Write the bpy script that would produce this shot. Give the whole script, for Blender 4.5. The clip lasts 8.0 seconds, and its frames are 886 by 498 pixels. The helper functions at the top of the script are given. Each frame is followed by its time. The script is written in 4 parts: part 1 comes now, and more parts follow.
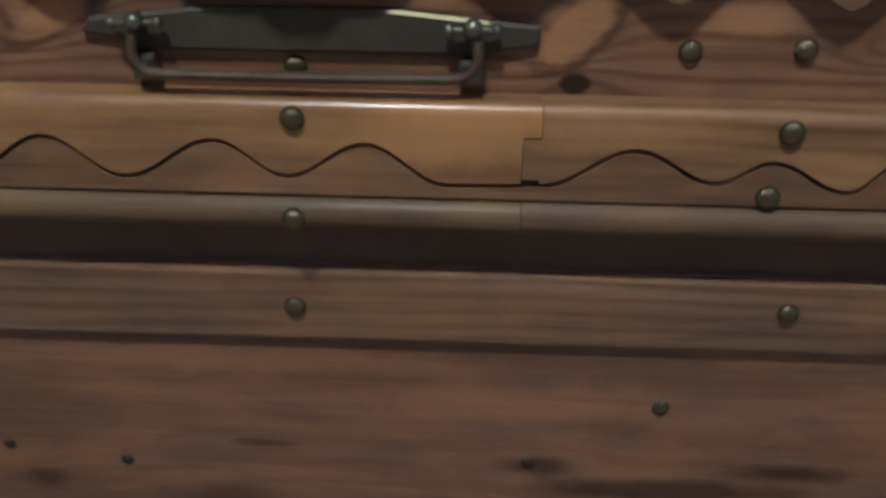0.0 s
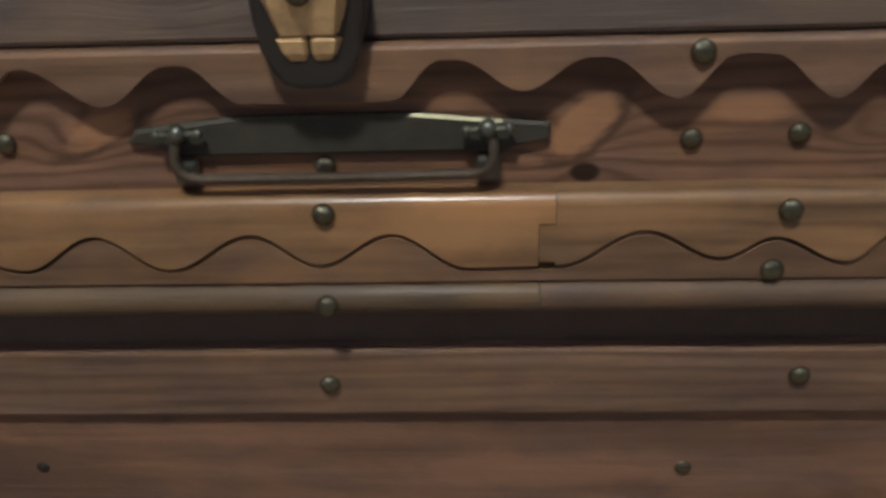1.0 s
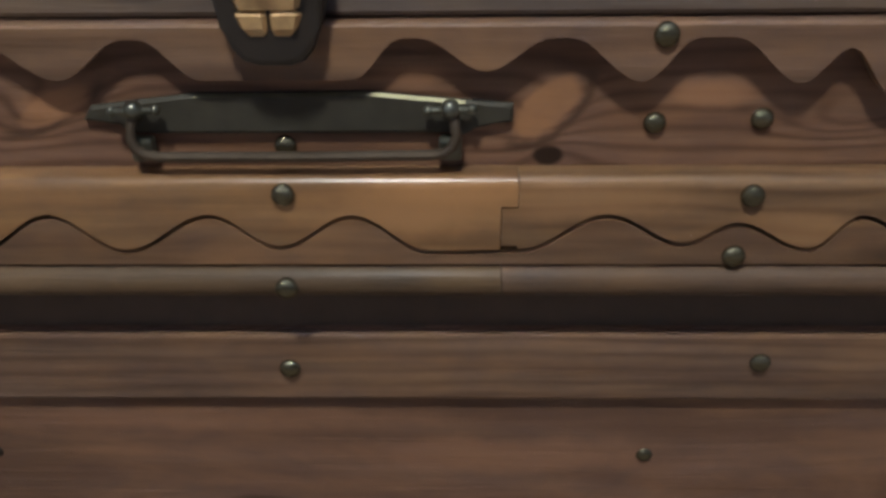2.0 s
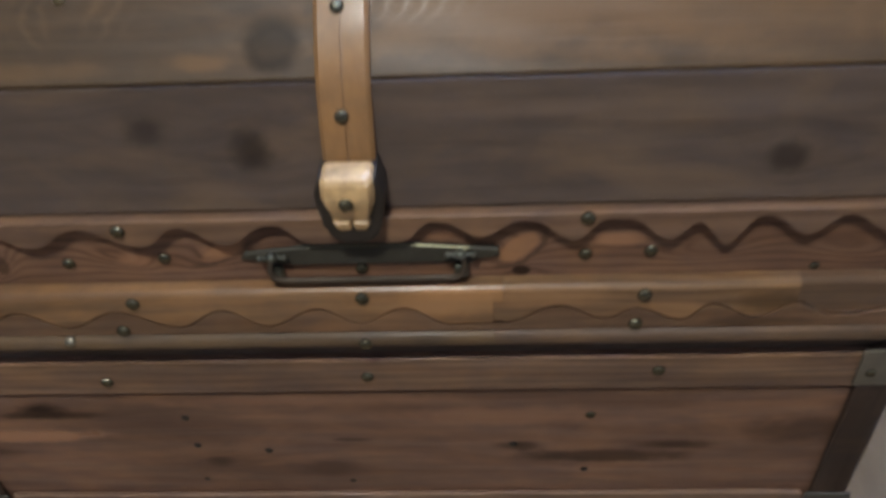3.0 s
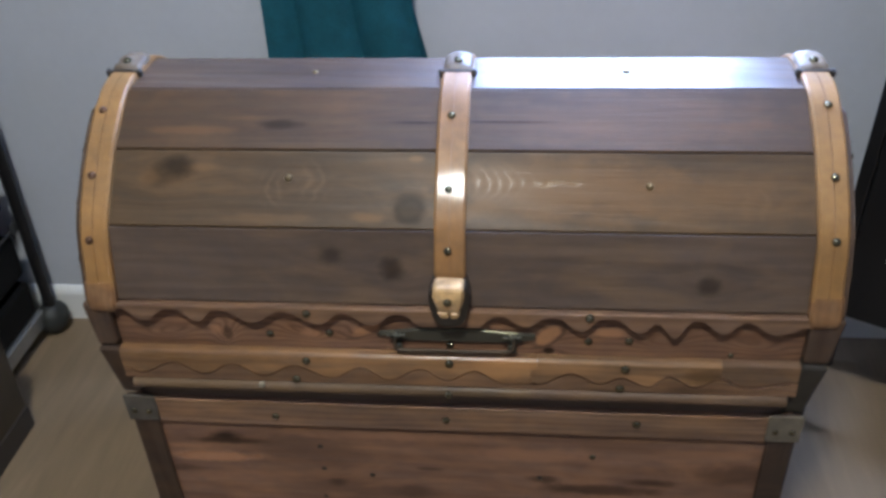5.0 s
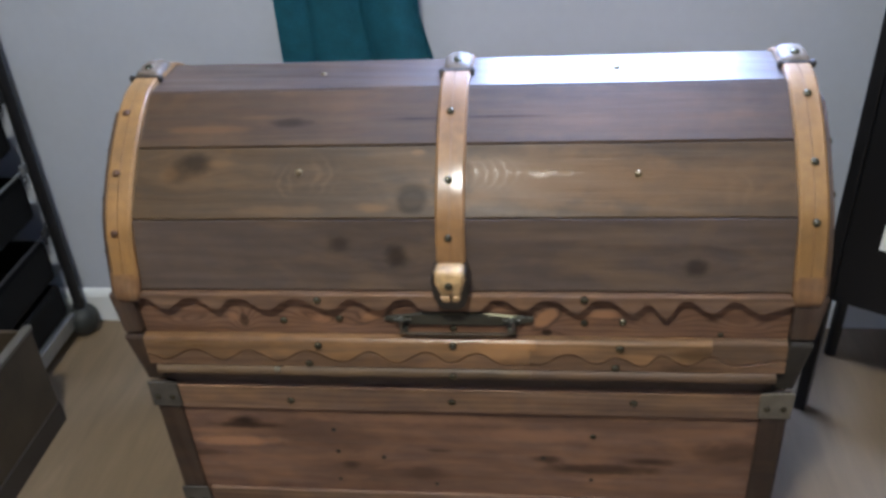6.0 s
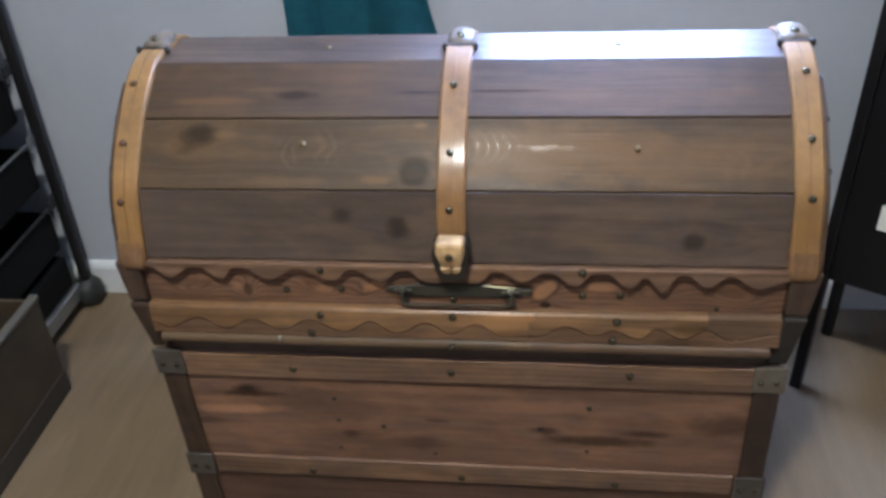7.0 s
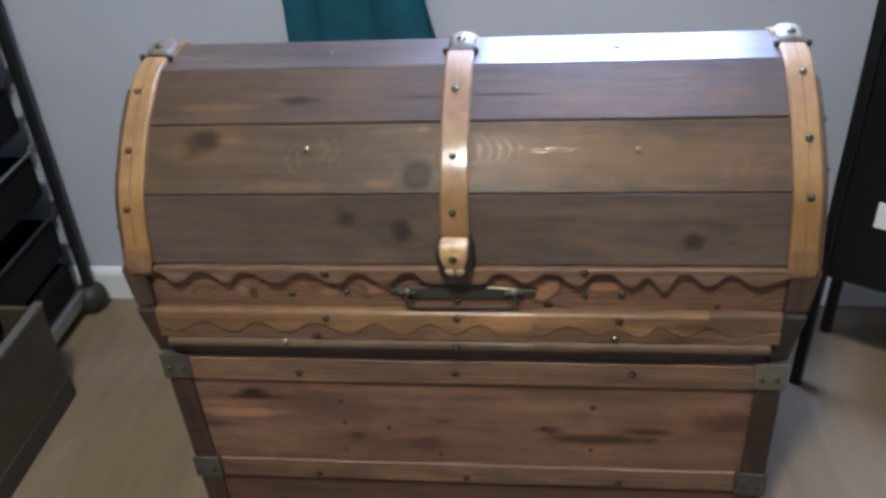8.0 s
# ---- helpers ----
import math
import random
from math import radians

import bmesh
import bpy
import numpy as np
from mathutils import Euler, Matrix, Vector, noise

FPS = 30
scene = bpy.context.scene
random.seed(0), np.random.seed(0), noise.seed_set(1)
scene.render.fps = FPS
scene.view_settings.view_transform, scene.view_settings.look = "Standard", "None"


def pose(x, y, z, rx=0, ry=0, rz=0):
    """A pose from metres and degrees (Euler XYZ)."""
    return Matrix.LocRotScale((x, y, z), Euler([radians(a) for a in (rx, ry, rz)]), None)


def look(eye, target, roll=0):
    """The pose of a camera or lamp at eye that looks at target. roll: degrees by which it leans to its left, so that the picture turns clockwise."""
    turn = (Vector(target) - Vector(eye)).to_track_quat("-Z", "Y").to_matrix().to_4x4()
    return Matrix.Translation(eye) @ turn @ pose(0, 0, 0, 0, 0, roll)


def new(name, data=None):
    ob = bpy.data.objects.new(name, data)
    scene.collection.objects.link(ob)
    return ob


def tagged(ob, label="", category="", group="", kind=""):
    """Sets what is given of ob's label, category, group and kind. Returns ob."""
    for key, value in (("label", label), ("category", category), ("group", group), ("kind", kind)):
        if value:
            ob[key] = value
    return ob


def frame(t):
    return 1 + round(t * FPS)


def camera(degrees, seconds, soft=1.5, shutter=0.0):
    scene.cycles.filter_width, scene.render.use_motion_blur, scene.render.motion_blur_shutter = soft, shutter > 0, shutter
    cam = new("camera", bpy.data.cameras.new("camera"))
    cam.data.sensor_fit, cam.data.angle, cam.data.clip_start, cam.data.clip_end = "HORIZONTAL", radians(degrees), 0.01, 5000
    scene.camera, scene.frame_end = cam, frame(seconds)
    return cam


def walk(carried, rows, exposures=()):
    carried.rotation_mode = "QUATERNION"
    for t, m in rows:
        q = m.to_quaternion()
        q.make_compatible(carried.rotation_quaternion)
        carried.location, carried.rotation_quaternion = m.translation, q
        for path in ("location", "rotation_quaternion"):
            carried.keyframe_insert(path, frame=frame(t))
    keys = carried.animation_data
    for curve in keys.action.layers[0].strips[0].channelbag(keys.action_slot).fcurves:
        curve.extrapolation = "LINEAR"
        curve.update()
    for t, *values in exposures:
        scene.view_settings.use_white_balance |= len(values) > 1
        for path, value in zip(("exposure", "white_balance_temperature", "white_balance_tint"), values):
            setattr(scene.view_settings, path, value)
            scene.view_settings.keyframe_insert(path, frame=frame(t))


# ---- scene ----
cam = camera(51.5, 8.0, soft=3.3, shutter=0.25)
PATH = [
    (0, (0.0778, -0.3476, 0.5456), (0.0328, 1.3584, -0.4972), 0.80),
    (0.1, (0.0803, -0.3457, 0.5504), (0.0068, 1.3531, -0.5026), -1.17),
    (0.3, (0.0690, -0.3478, 0.5622), (0.0144, 1.3739, -0.4540), -1.34),
    (0.5, (0.0694, -0.3548, 0.5570), (0.0242, 1.3874, -0.4243), 0.25),
    (0.8, (0.0706, -0.3577, 0.5651), (0.0189, 1.3593, -0.4592), 0.46),
    (1, (0.0779, -0.3611, 0.5749), (-0.0169, 1.3872, -0.3920), -2.22),
    (1.2, (0.0881, -0.3557, 0.5662), (0.0444, 1.3843, -0.4191), -1.28),
    (2.3, (0.0767, -0.3667, 0.5715), (0.0326, 1.3813, -0.3994), -0.04),
    (2.5, (0.0700, -0.3862, 0.6009), (0.0333, 1.3642, -0.3658), 1.22),
    (2.6, (0.0726, -0.4019, 0.6311), (0.0132, 1.3266, -0.3733), 0.91),
    (2.8, (0.0813, -0.4270, 0.7271), (-0.0151, 1.1237, -0.5322), -2.01),
    (2.9, (0.0881, -0.4437, 0.7947), (-0.0160, 1.0568, -0.5235), -3.72),
    (3, (0.1021, -0.4644, 0.8581), (-0.0097, 1.0114, -0.4872), -4.03),
    (3.2, (0.1165, -0.5157, 0.9774), (-0.0300, 0.9470, -0.3787), -2.63),
    (3.3, (0.1199, -0.5324, 1.0211), (-0.0388, 0.9327, -0.3311), -1.54),
    (3.5, (0.1115, -0.5822, 1.0529), (-0.0228, 0.9635, -0.2091), 0.50),
    (3.7, (0.0832, -0.6275, 1.0706), (0.0363, 0.9608, -0.1440), -0.27),
    (4, (0.0511, -0.6838, 1.0685), (0.0637, 0.9033, -0.1485), -0.23),
    (4.2, (0.0387, -0.7070, 1.0717), (0.0447, 0.8766, -0.1498), -1.10),
    (4.5, (0.0554, -0.7411, 1.0739), (-0.0320, 0.8682, -0.1103), -1.72),
    (4.7, (0.0725, -0.7675, 1.0839), (-0.0650, 0.8670, -0.0604), -1.94),
    (5.8, (0.1258, -0.8717, 1.0846), (-0.1151, 0.8009, 0.0148), -3.84),
    (6, (0.1300, -0.8728, 1.0880), (-0.1120, 0.8004, 0.0195), -4.38),
    (6.2, (0.1317, -0.8806, 1.0835), (-0.1064, 0.7794, -0.0064), -4.27),
    (6.5, (0.1352, -0.8919, 1.0786), (-0.1014, 0.7715, -0.0064), -4.06),
    (7, (0.1350, -0.8934, 1.0861), (-0.1139, 0.7589, -0.0130), -3.84),
    (7.5, (0.1341, -0.8975, 1.0889), (-0.1170, 0.7643, 0.0048), -4.02),
    (8, (0.1279, -0.9048, 1.0931), (-0.1131, 0.7513, -0.0019), -4.38),
]
walk(cam, [(t, look(eye, target, roll)) for t, eye, target, roll in PATH],
     exposures=[(0, -0.23), (2.5, -0.19), (3.0, -0.29), (3.5, -0.21), (4.5, -0.14), (6.0, -0.05), (8.0, -0.04)])

# ---- light ----
world = bpy.data.worlds.new("sky")
scene.world = world
world.use_nodes = True
wn = world.node_tree.nodes
sky = wn.new("ShaderNodeTexSky")
sky.sky_type, sky.sun_disc = "NISHITA", False
sky.sun_elevation, sky.sun_rotation = radians(35), radians(200)
world.node_tree.links.new(sky.outputs[0], wn["Background"].inputs[0])
wn["Background"].inputs[1].default_value = 0.12


def area_lamp(name, m, size_x, size_y, power, colour, shape="RECTANGLE"):
    data = bpy.data.lights.new(name, "AREA")
    data.shape, data.size, data.size_y = shape, size_x, size_y
    data.energy, data.color = power, colour
    ob = new(name, data)
    ob.matrix_world = m
    return ob


LAMP = (-0.10, -1.02, 2.33)
area_lamp("ceiling_lamp_light", look(LAMP, (LAMP[0], LAMP[1] + 0.001, 0)), 0.24, 0.24, 49, (0.96, 0.99, 0.95), "DISK")
area_lamp("window_daylight", look((0.235, 0.70, 1.50), (0.235, -1.0, 1.0)), 0.47, 1.4, 86, (0.40, 0.56, 1.0))


# ---- materials ----
def nodes_of(name):
    m = bpy.data.materials.new(name)
    m.use_nodes = True
    nt = m.node_tree
    return m, nt, nt.nodes["Principled BSDF"]


def math_node(nt, op, a, b=None):
    n = nt.nodes.new("ShaderNodeMath")
    n.operation = op
    for i, v in enumerate((a, b)):
        if v is None:
            continue
        if isinstance(v, (int, float)):
            n.inputs[i].default_value = v
        else:
            nt.links.new(v, n.inputs[i])
    return n.outputs[0]


def ramp(nt, value, stops):
    n = nt.nodes.new("ShaderNodeValToRGB")
    while len(n.color_ramp.elements) < len(stops):
        n.color_ramp.elements.new(0.5)
    for e, (p, c) in zip(n.color_ramp.elements, stops):
        e.position, e.color = p, (*c, 1)
    nt.links.new(value, n.inputs[0])
    return n.outputs[0]


def noise_tex(nt, vec, scale, detail=4, rough=0.6, distortion=0.0):
    n = nt.nodes.new("ShaderNodeTexNoise")
    n.inputs["Scale"].default_value, n.inputs["Detail"].default_value = scale, detail
    n.inputs["Roughness"].default_value, n.inputs["Distortion"].default_value = rough, distortion
    nt.links.new(vec, n.inputs["Vector"])
    return n.outputs[0]


def mapped(nt, vec, scale, offset=(0, 0, 0)):
    n = nt.nodes.new("ShaderNodeMapping")
    n.inputs["Scale"].default_value, n.inputs["Location"].default_value = scale, offset
    nt.links.new(vec, n.inputs["Vector"])
    return n.outputs[0]


def mix(nt, fac, a, b, blend="MIX"):
    n = nt.nodes.new("ShaderNodeMix")
    n.data_type, n.blend_type = "RGBA", blend
    for sock, v in ((n.inputs[0], fac), (n.inputs[6], a), (n.inputs[7], b)):
        if isinstance(v, (int, float)):
            sock.default_value = v
        elif isinstance(v, tuple):
            sock.default_value = (*v, 1)
        else:
            nt.links.new(v, sock)
    return n.outputs[2]


def bump(nt, bsdf, height, strength, distance):
    n = nt.nodes.new("ShaderNodeBump")
    n.inputs["Strength"].default_value, n.inputs["Distance"].default_value = strength, distance
    nt.links.new(height, n.inputs["Height"])
    nt.links.new(n.outputs[0], bsdf.inputs["Normal"])


def wood(name, base, rough=0.42, grain=1.0, seed=0.0, knots=(), stain=0.5, axis=0, rings=0.35, relief=0.45, coat=0.06, pale=(), figure=(), arches=(), gloss=0.12, patch=0.5, tone=0.7, blaze=(), coat_rough=0.30, spec=0.30, flow=None):
    """Stained, varnished softwood whose grain runs along one axis. knots: (x, y, z, half length, half height, depth);
    pale: warm light streaks of wood and painted sheen, the same way; figure: (x, y, z, ring width along, ring width
    across, reach) of ringed grain;
    arches: (x, y, z, spacing, bow, half length, half height, depth) of cathedral grain.
    A knot with a negative depth is a ringed eye; tone is the contrast of the grain; blaze: (x, y, z, degrees, half
    length, half width, depth) of a pale flame with dark grain lines round it;
    flow: (lines a metre, strength, waviness, [(x, y, z, degrees, half length, half width, lines), ...]) of growth lines
    that bend round humps."""
    grey = 0.3 * base[0] + 0.6 * base[1] + 0.1 * base[2]
    base = tuple(c * 0.96 + grey * 0.04 for c in base)
    m, nt, bsdf = nodes_of(name)
    tc = nt.nodes.new("ShaderNodeTexCoord").outputs["Object"]
    vec = tc
    for kx, ky, kz, lx, lz, depth in knots:
        # the grain bends round each knot
        sub = nt.nodes.new("ShaderNodeVectorMath")
        sub.operation = "SUBTRACT"
        nt.links.new(tc, sub.inputs[0])
        sub.inputs[1].default_value = (kx, ky, kz)
        ln = nt.nodes.new("ShaderNodeVectorMath")
        ln.operation = "LENGTH"
        nt.links.new(mapped(nt, sub.outputs[0], (0.5 / lx, 0.5 / lz, 0.5 / lz)), ln.inputs[0])
        near = math_node(nt, "POWER", 2.718, math_node(nt, "MULTIPLY", math_node(nt, "POWER", ln.outputs["Value"], 2), -1.2))
        push = nt.nodes.new("ShaderNodeVectorMath")
        push.operation = "SCALE"
        nt.links.new(sub.outputs[0], push.inputs[0])
        nt.links.new(math_node(nt, "MULTIPLY", near, 0.8), push.inputs["Scale"])
        add = nt.nodes.new("ShaderNodeVectorMath")
        add.operation = "SUBTRACT"
        nt.links.new(vec, add.inputs[0])
        nt.links.new(push.outputs[0], add.inputs[1])
        vec = add.outputs[0]
    long, cross = (2.2, 26), (9, 190)
    def stretched(pair, off):
        s = [pair[1]] * 3
        s[axis] = pair[0]
        return mapped(nt, vec, s, (off, off * 1.7, off * 0.6))
    broad = noise_tex(nt, stretched(long, seed), 1.0, 5, 0.6, 0.6)
    fine = noise_tex(nt, stretched(cross, seed + 3.1), 1.0, 4, 0.65)
    wave = nt.nodes.new("ShaderNodeTexWave")
    wave.wave_type, wave.bands_direction = "BANDS", "DIAGONAL"
    wave.inputs["Scale"].default_value, wave.inputs["Distortion"].default_value = 1.3, 7.0
    wave.inputs["Detail"].default_value, wave.inputs["Detail Scale"].default_value = 2.5, 1.4
    nt.links.new(stretched((1.5, 17), seed + 7), wave.inputs["Vector"])
    blotch = noise_tex(nt, mapped(nt, tc, (5, 9, 9), (seed * 2.3, seed, seed)), 1.0, 3, 0.55)
    dark = tuple(c * (1 - 0.58 * tone) for c in base)
    lite = tuple(min(0.9, c * (1 + 0.55 * tone)) for c in base)
    grainv = math_node(nt, "ADD", math_node(nt, "MULTIPLY", broad, 0.62), math_node(nt, "MULTIPLY", fine, 0.38))
    col = ramp(nt, grainv, [(0.36, dark), (0.5, base), (0.64, lite)])
    warm = (base[0] * 1.25, base[1] * 0.95, base[2] * 0.72)
    col = mix(nt, math_node(nt, "MULTIPLY", wave.outputs[1], rings * grain), col, tuple(c * 0.62 for c in warm), "MIX")
    shine = wave.outputs[1]
    for fx, fy, fz, wx, wz, reach in figure:
        sub = nt.nodes.new("ShaderNodeVectorMath")
        sub.operation = "SUBTRACT"
        nt.links.new(tc, sub.inputs[0])
        sub.inputs[1].default_value = (fx, fy, fz)
        ln = nt.nodes.new("ShaderNodeVectorMath")
        ln.operation = "LENGTH"
        nt.links.new(mapped(nt, sub.outputs[0], (1 / wx, 1 / wz, 1 / wz)), ln.inputs[0])
        d = math_node(nt, "ADD", ln.outputs["Value"], math_node(nt, "MULTIPLY", noise_tex(nt, mapped(nt, tc, (22, 60, 60), (seed, 0, 0)), 1.0, 2), 1.7))
        ringv = math_node(nt, "ADD", math_node(nt, "MULTIPLY", math_node(nt, "SINE", math_node(nt, "MULTIPLY", d, 6.28)), 0.5), 0.5)
        mr = nt.nodes.new("ShaderNodeMapRange")
        mr.interpolation_type = "SMOOTHSTEP"
        mr.inputs[1].default_value, mr.inputs[2].default_value = reach, reach * 0.4
        nt.links.new(ln.outputs["Value"], mr.inputs[0])
        col = mix(nt, math_node(nt, "MULTIPLY", math_node(nt, "MULTIPLY", ringv, mr.outputs[0]), 0.85), col, tuple(c * 0.34 for c in base))
        shine = math_node(nt, "ADD", shine, math_node(nt, "MULTIPLY", math_node(nt, "MULTIPLY", ringv, mr.outputs[0]), 0.8))
    for fx, fy, fz, gap, bow, hx, hz, depth in arches:
        sub = nt.nodes.new("ShaderNodeVectorMath")
        sub.operation = "SUBTRACT"
        nt.links.new(tc, sub.inputs[0])
        sub.inputs[1].default_value = (fx, fy, fz)
        sep = nt.nodes.new("ShaderNodeSeparateXYZ")
        nt.links.new(sub.outputs[0], sep.inputs[0])
        up = math_node(nt, "ADD", math_node(nt, "POWER", math_node(nt, "ABSOLUTE", sep.outputs[1]), 2), math_node(nt, "POWER", math_node(nt, "ABSOLUTE", sep.outputs[2]), 2))
        d = math_node(nt, "ADD", math_node(nt, "DIVIDE", sep.outputs[0], gap), math_node(nt, "DIVIDE", up, bow * bow))
        d = math_node(nt, "ADD", d, math_node(nt, "MULTIPLY", noise_tex(nt, mapped(nt, tc, (16, 45, 45), (seed, 0, 0)), 1.0, 3), 1.7))
        arch = math_node(nt, "POWER", math_node(nt, "ADD", math_node(nt, "MULTIPLY", math_node(nt, "SINE", math_node(nt, "MULTIPLY", d, 6.28)), 0.5), 0.5), 2)
        ln = nt.nodes.new("ShaderNodeVectorMath")
        ln.operation = "LENGTH"
        nt.links.new(mapped(nt, sub.outputs[0], (1 / hx, 1 / hz, 1 / hz)), ln.inputs[0])
        mr = nt.nodes.new("ShaderNodeMapRange")
        mr.interpolation_type = "SMOOTHSTEP"
        mr.inputs[1].default_value, mr.inputs[2].default_value = 1.4, 0.3
        nt.links.new(ln.outputs["Value"], mr.inputs[0])
        arch = math_node(nt, "MULTIPLY", arch, mr.outputs[0])
        col = mix(nt, math_node(nt, "MULTIPLY", arch, depth), col, (base[0] * 2.8, base[1] * 2.6, base[2] * 2.3))
        shine = math_node(nt, "SUBTRACT", shine, math_node(nt, "MULTIPLY", arch, 4.7 * depth))
    calm = None
    for fx, fy, fz, turn, hx, hz, depth in blaze:
        sub = nt.nodes.new("ShaderNodeVectorMath")
        sub.operation = "SUBTRACT"
        nt.links.new(tc, sub.inputs[0])
        sub.inputs[1].default_value = (fx, fy, fz)
        rot = nt.nodes.new("ShaderNodeMapping")
        rot.inputs["Rotation"].default_value = (0, radians(turn), 0)
        nt.links.new(sub.outputs[0], rot.inputs["Vector"])
        ln = nt.nodes.new("ShaderNodeVectorMath")
        ln.operation = "LENGTH"
        local = mapped(nt, rot.outputs[0], (1 / hx, 1 / hz, 1 / hz))
        nt.links.new(local, ln.inputs[0])
        sep = nt.nodes.new("ShaderNodeSeparateXYZ")
        nt.links.new(local, sep.inputs[0])
        below = nt.nodes.new("ShaderNodeMapRange")
        below.interpolation_type = "SMOOTHSTEP"
        below.inputs[1].default_value, below.inputs[2].default_value = 0.5, -0.6
        nt.links.new(sep.outputs[2], below.inputs[0])
        d = math_node(nt, "ADD", ln.outputs["Value"], math_node(nt, "MULTIPLY", noise_tex(nt, mapped(nt, tc, (70, 90, 90), (seed, 0, 0)), 1.0, 3), 0.5))
        ringv = math_node(nt, "POWER", math_node(nt, "ADD", math_node(nt, "MULTIPLY", math_node(nt, "COSINE", math_node(nt, "MULTIPLY", math_node(nt, "SUBTRACT", d, 1.42), 7.0)), 0.5), 0.5), 2)
        fade = nt.nodes.new("ShaderNodeMapRange")
        fade.interpolation_type = "SMOOTHSTEP"
        fade.inputs[1].default_value, fade.inputs[2].default_value = 2.1, 1.3
        nt.links.new(d, fade.inputs[0])
        col = mix(nt, math_node(nt, "MULTIPLY", math_node(nt, "MULTIPLY", ringv, fade.outputs[0]), below.outputs[0]), col, tuple(c * 0.34 for c in base))
        inner = nt.nodes.new("ShaderNodeMapRange")
        inner.interpolation_type = "SMOOTHSTEP"
        inner.inputs[1].default_value, inner.inputs[2].default_value = 1.30, 0.95
        nt.links.new(d, inner.inputs[0])
        col = mix(nt, math_node(nt, "MULTIPLY", inner.outputs[0], depth), col, (base[0] * 1.65, base[1] * 1.5, base[2] * 1.2))
        still = math_node(nt, "SUBTRACT", 1.0, math_node(nt, "MULTIPLY", inner.outputs[0], depth))
        calm = math_node(nt, "MULTIPLY", calm, still) if calm else still
    if flow:
        per_metre, strength, waviness, humps = flow
        sep = nt.nodes.new("ShaderNodeSeparateXYZ")
        nt.links.new(tc, sep.inputs[0])
        field = math_node(nt, "MULTIPLY", math_node(nt, "ADD", sep.outputs[2], sep.outputs[1]), per_metre)
        field = math_node(nt, "ADD", field, math_node(nt, "MULTIPLY", noise_tex(nt, mapped(nt, tc, (4.5, 18, 18), (seed * 0.7, seed, seed * 1.1)), 1.0, 3, 0.5), waviness))
        for fx, fy, fz, turn, hx, hz, lines in humps:
            sub = nt.nodes.new("ShaderNodeVectorMath")
            sub.operation = "SUBTRACT"
            nt.links.new(tc, sub.inputs[0])
            sub.inputs[1].default_value = (fx, fy, fz)
            rot = nt.nodes.new("ShaderNodeMapping")
            rot.inputs["Rotation"].default_value = (0, radians(turn), 0)
            nt.links.new(sub.outputs[0], rot.inputs["Vector"])
            ln = nt.nodes.new("ShaderNodeVectorMath")
            ln.operation = "LENGTH"
            nt.links.new(mapped(nt, rot.outputs[0], (1 / hx, 1 / hz, 1 / hz)), ln.inputs[0])
            hill = math_node(nt, "POWER", 2.718, math_node(nt, "MULTIPLY", math_node(nt, "POWER", ln.outputs["Value"], 2), -1.0))
            field = math_node(nt, "ADD", field, math_node(nt, "MULTIPLY", hill, lines))
        line = math_node(nt, "POWER", math_node(nt, "ADD", math_node(nt, "MULTIPLY", math_node(nt, "SINE", math_node(nt, "MULTIPLY", field, 6.283)), 0.5), 0.5), 2.2)
        patchy = noise_tex(nt, mapped(nt, tc, (9, 25, 25), (seed, seed * 0.4, 0)), 1.0, 3, 0.5)
        line = math_node(nt, "MULTIPLY", line, math_node(nt, "ADD", patchy, 0.3))
        if calm:
            line = math_node(nt, "MULTIPLY", line, calm)
        col = mix(nt, math_node(nt, "MULTIPLY", line, strength), col, (base[0] * 0.40, base[1] * 0.34, base[2] * 0.32))
    mottle = noise_tex(nt, mapped(nt, tc, (30, 48, 48), (seed * 1.3, seed, seed * 2.1)), 1.0, 4, 0.6)
    tint = ramp(nt, mottle, [(0.32, (0.80, 0.84, 0.95)), (0.68, (1.20, 1.14, 0.98))])
    col = mix(nt, 0.35 + 0.65 * tone, col, tint, "MULTIPLY")
    stainv = nt.nodes.new("ShaderNodeMapRange")
    stainv.inputs[1].default_value, stainv.inputs[2].default_value = 0.40, 0.72
    nt.links.new(blotch, stainv.inputs[0])
    col = mix(nt, math_node(nt, "MULTIPLY", stainv.outputs[0], stain), col, tuple(c * 0.45 for c in base))
    golden = nt.nodes.new("ShaderNodeMapRange")
    golden.inputs[1].default_value, golden.inputs[2].default_value, golden.inputs[4].default_value = 0.50, 0.72, patch
    nt.links.new(noise_tex(nt, mapped(nt, tc, (7, 22, 22), (seed * 3.7, seed * 1.9, seed)), 1.0, 4, 0.6, 0.5), golden.inputs[0])
    col = mix(nt, golden.outputs[0], col, (base[0] * 1.75, base[1] * 1.55, base[2] * 1.15))
    sealed = None
    for kx, ky, kz, lx, lz, depth in (*knots, *pale):
        is_pale = (kx, ky, kz, lx, lz, depth) in pale
        sub = nt.nodes.new("ShaderNodeVectorMath")
        sub.operation = "SUBTRACT"
        nt.links.new(tc, sub.inputs[0])
        sub.inputs[1].default_value = (kx, ky, kz)
        wob = noise_tex(nt, mapped(nt, tc, (28, 40, 40), (seed, 0, 0)), 1.0, 3)
        ln = nt.nodes.new("ShaderNodeVectorMath")
        ln.operation = "LENGTH"
        nt.links.new(mapped(nt, sub.outputs[0], (1 / lx, 1 / lz, 1 / lz)), ln.inputs[0])
        d = math_node(nt, "ADD", ln.outputs["Value"], math_node(nt, "MULTIPLY", math_node(nt, "SUBTRACT", wob, 0.5), 0.3 if lx < 0.01 or lz < 0.0025 else 1.4 if depth > 0 else 1.1))
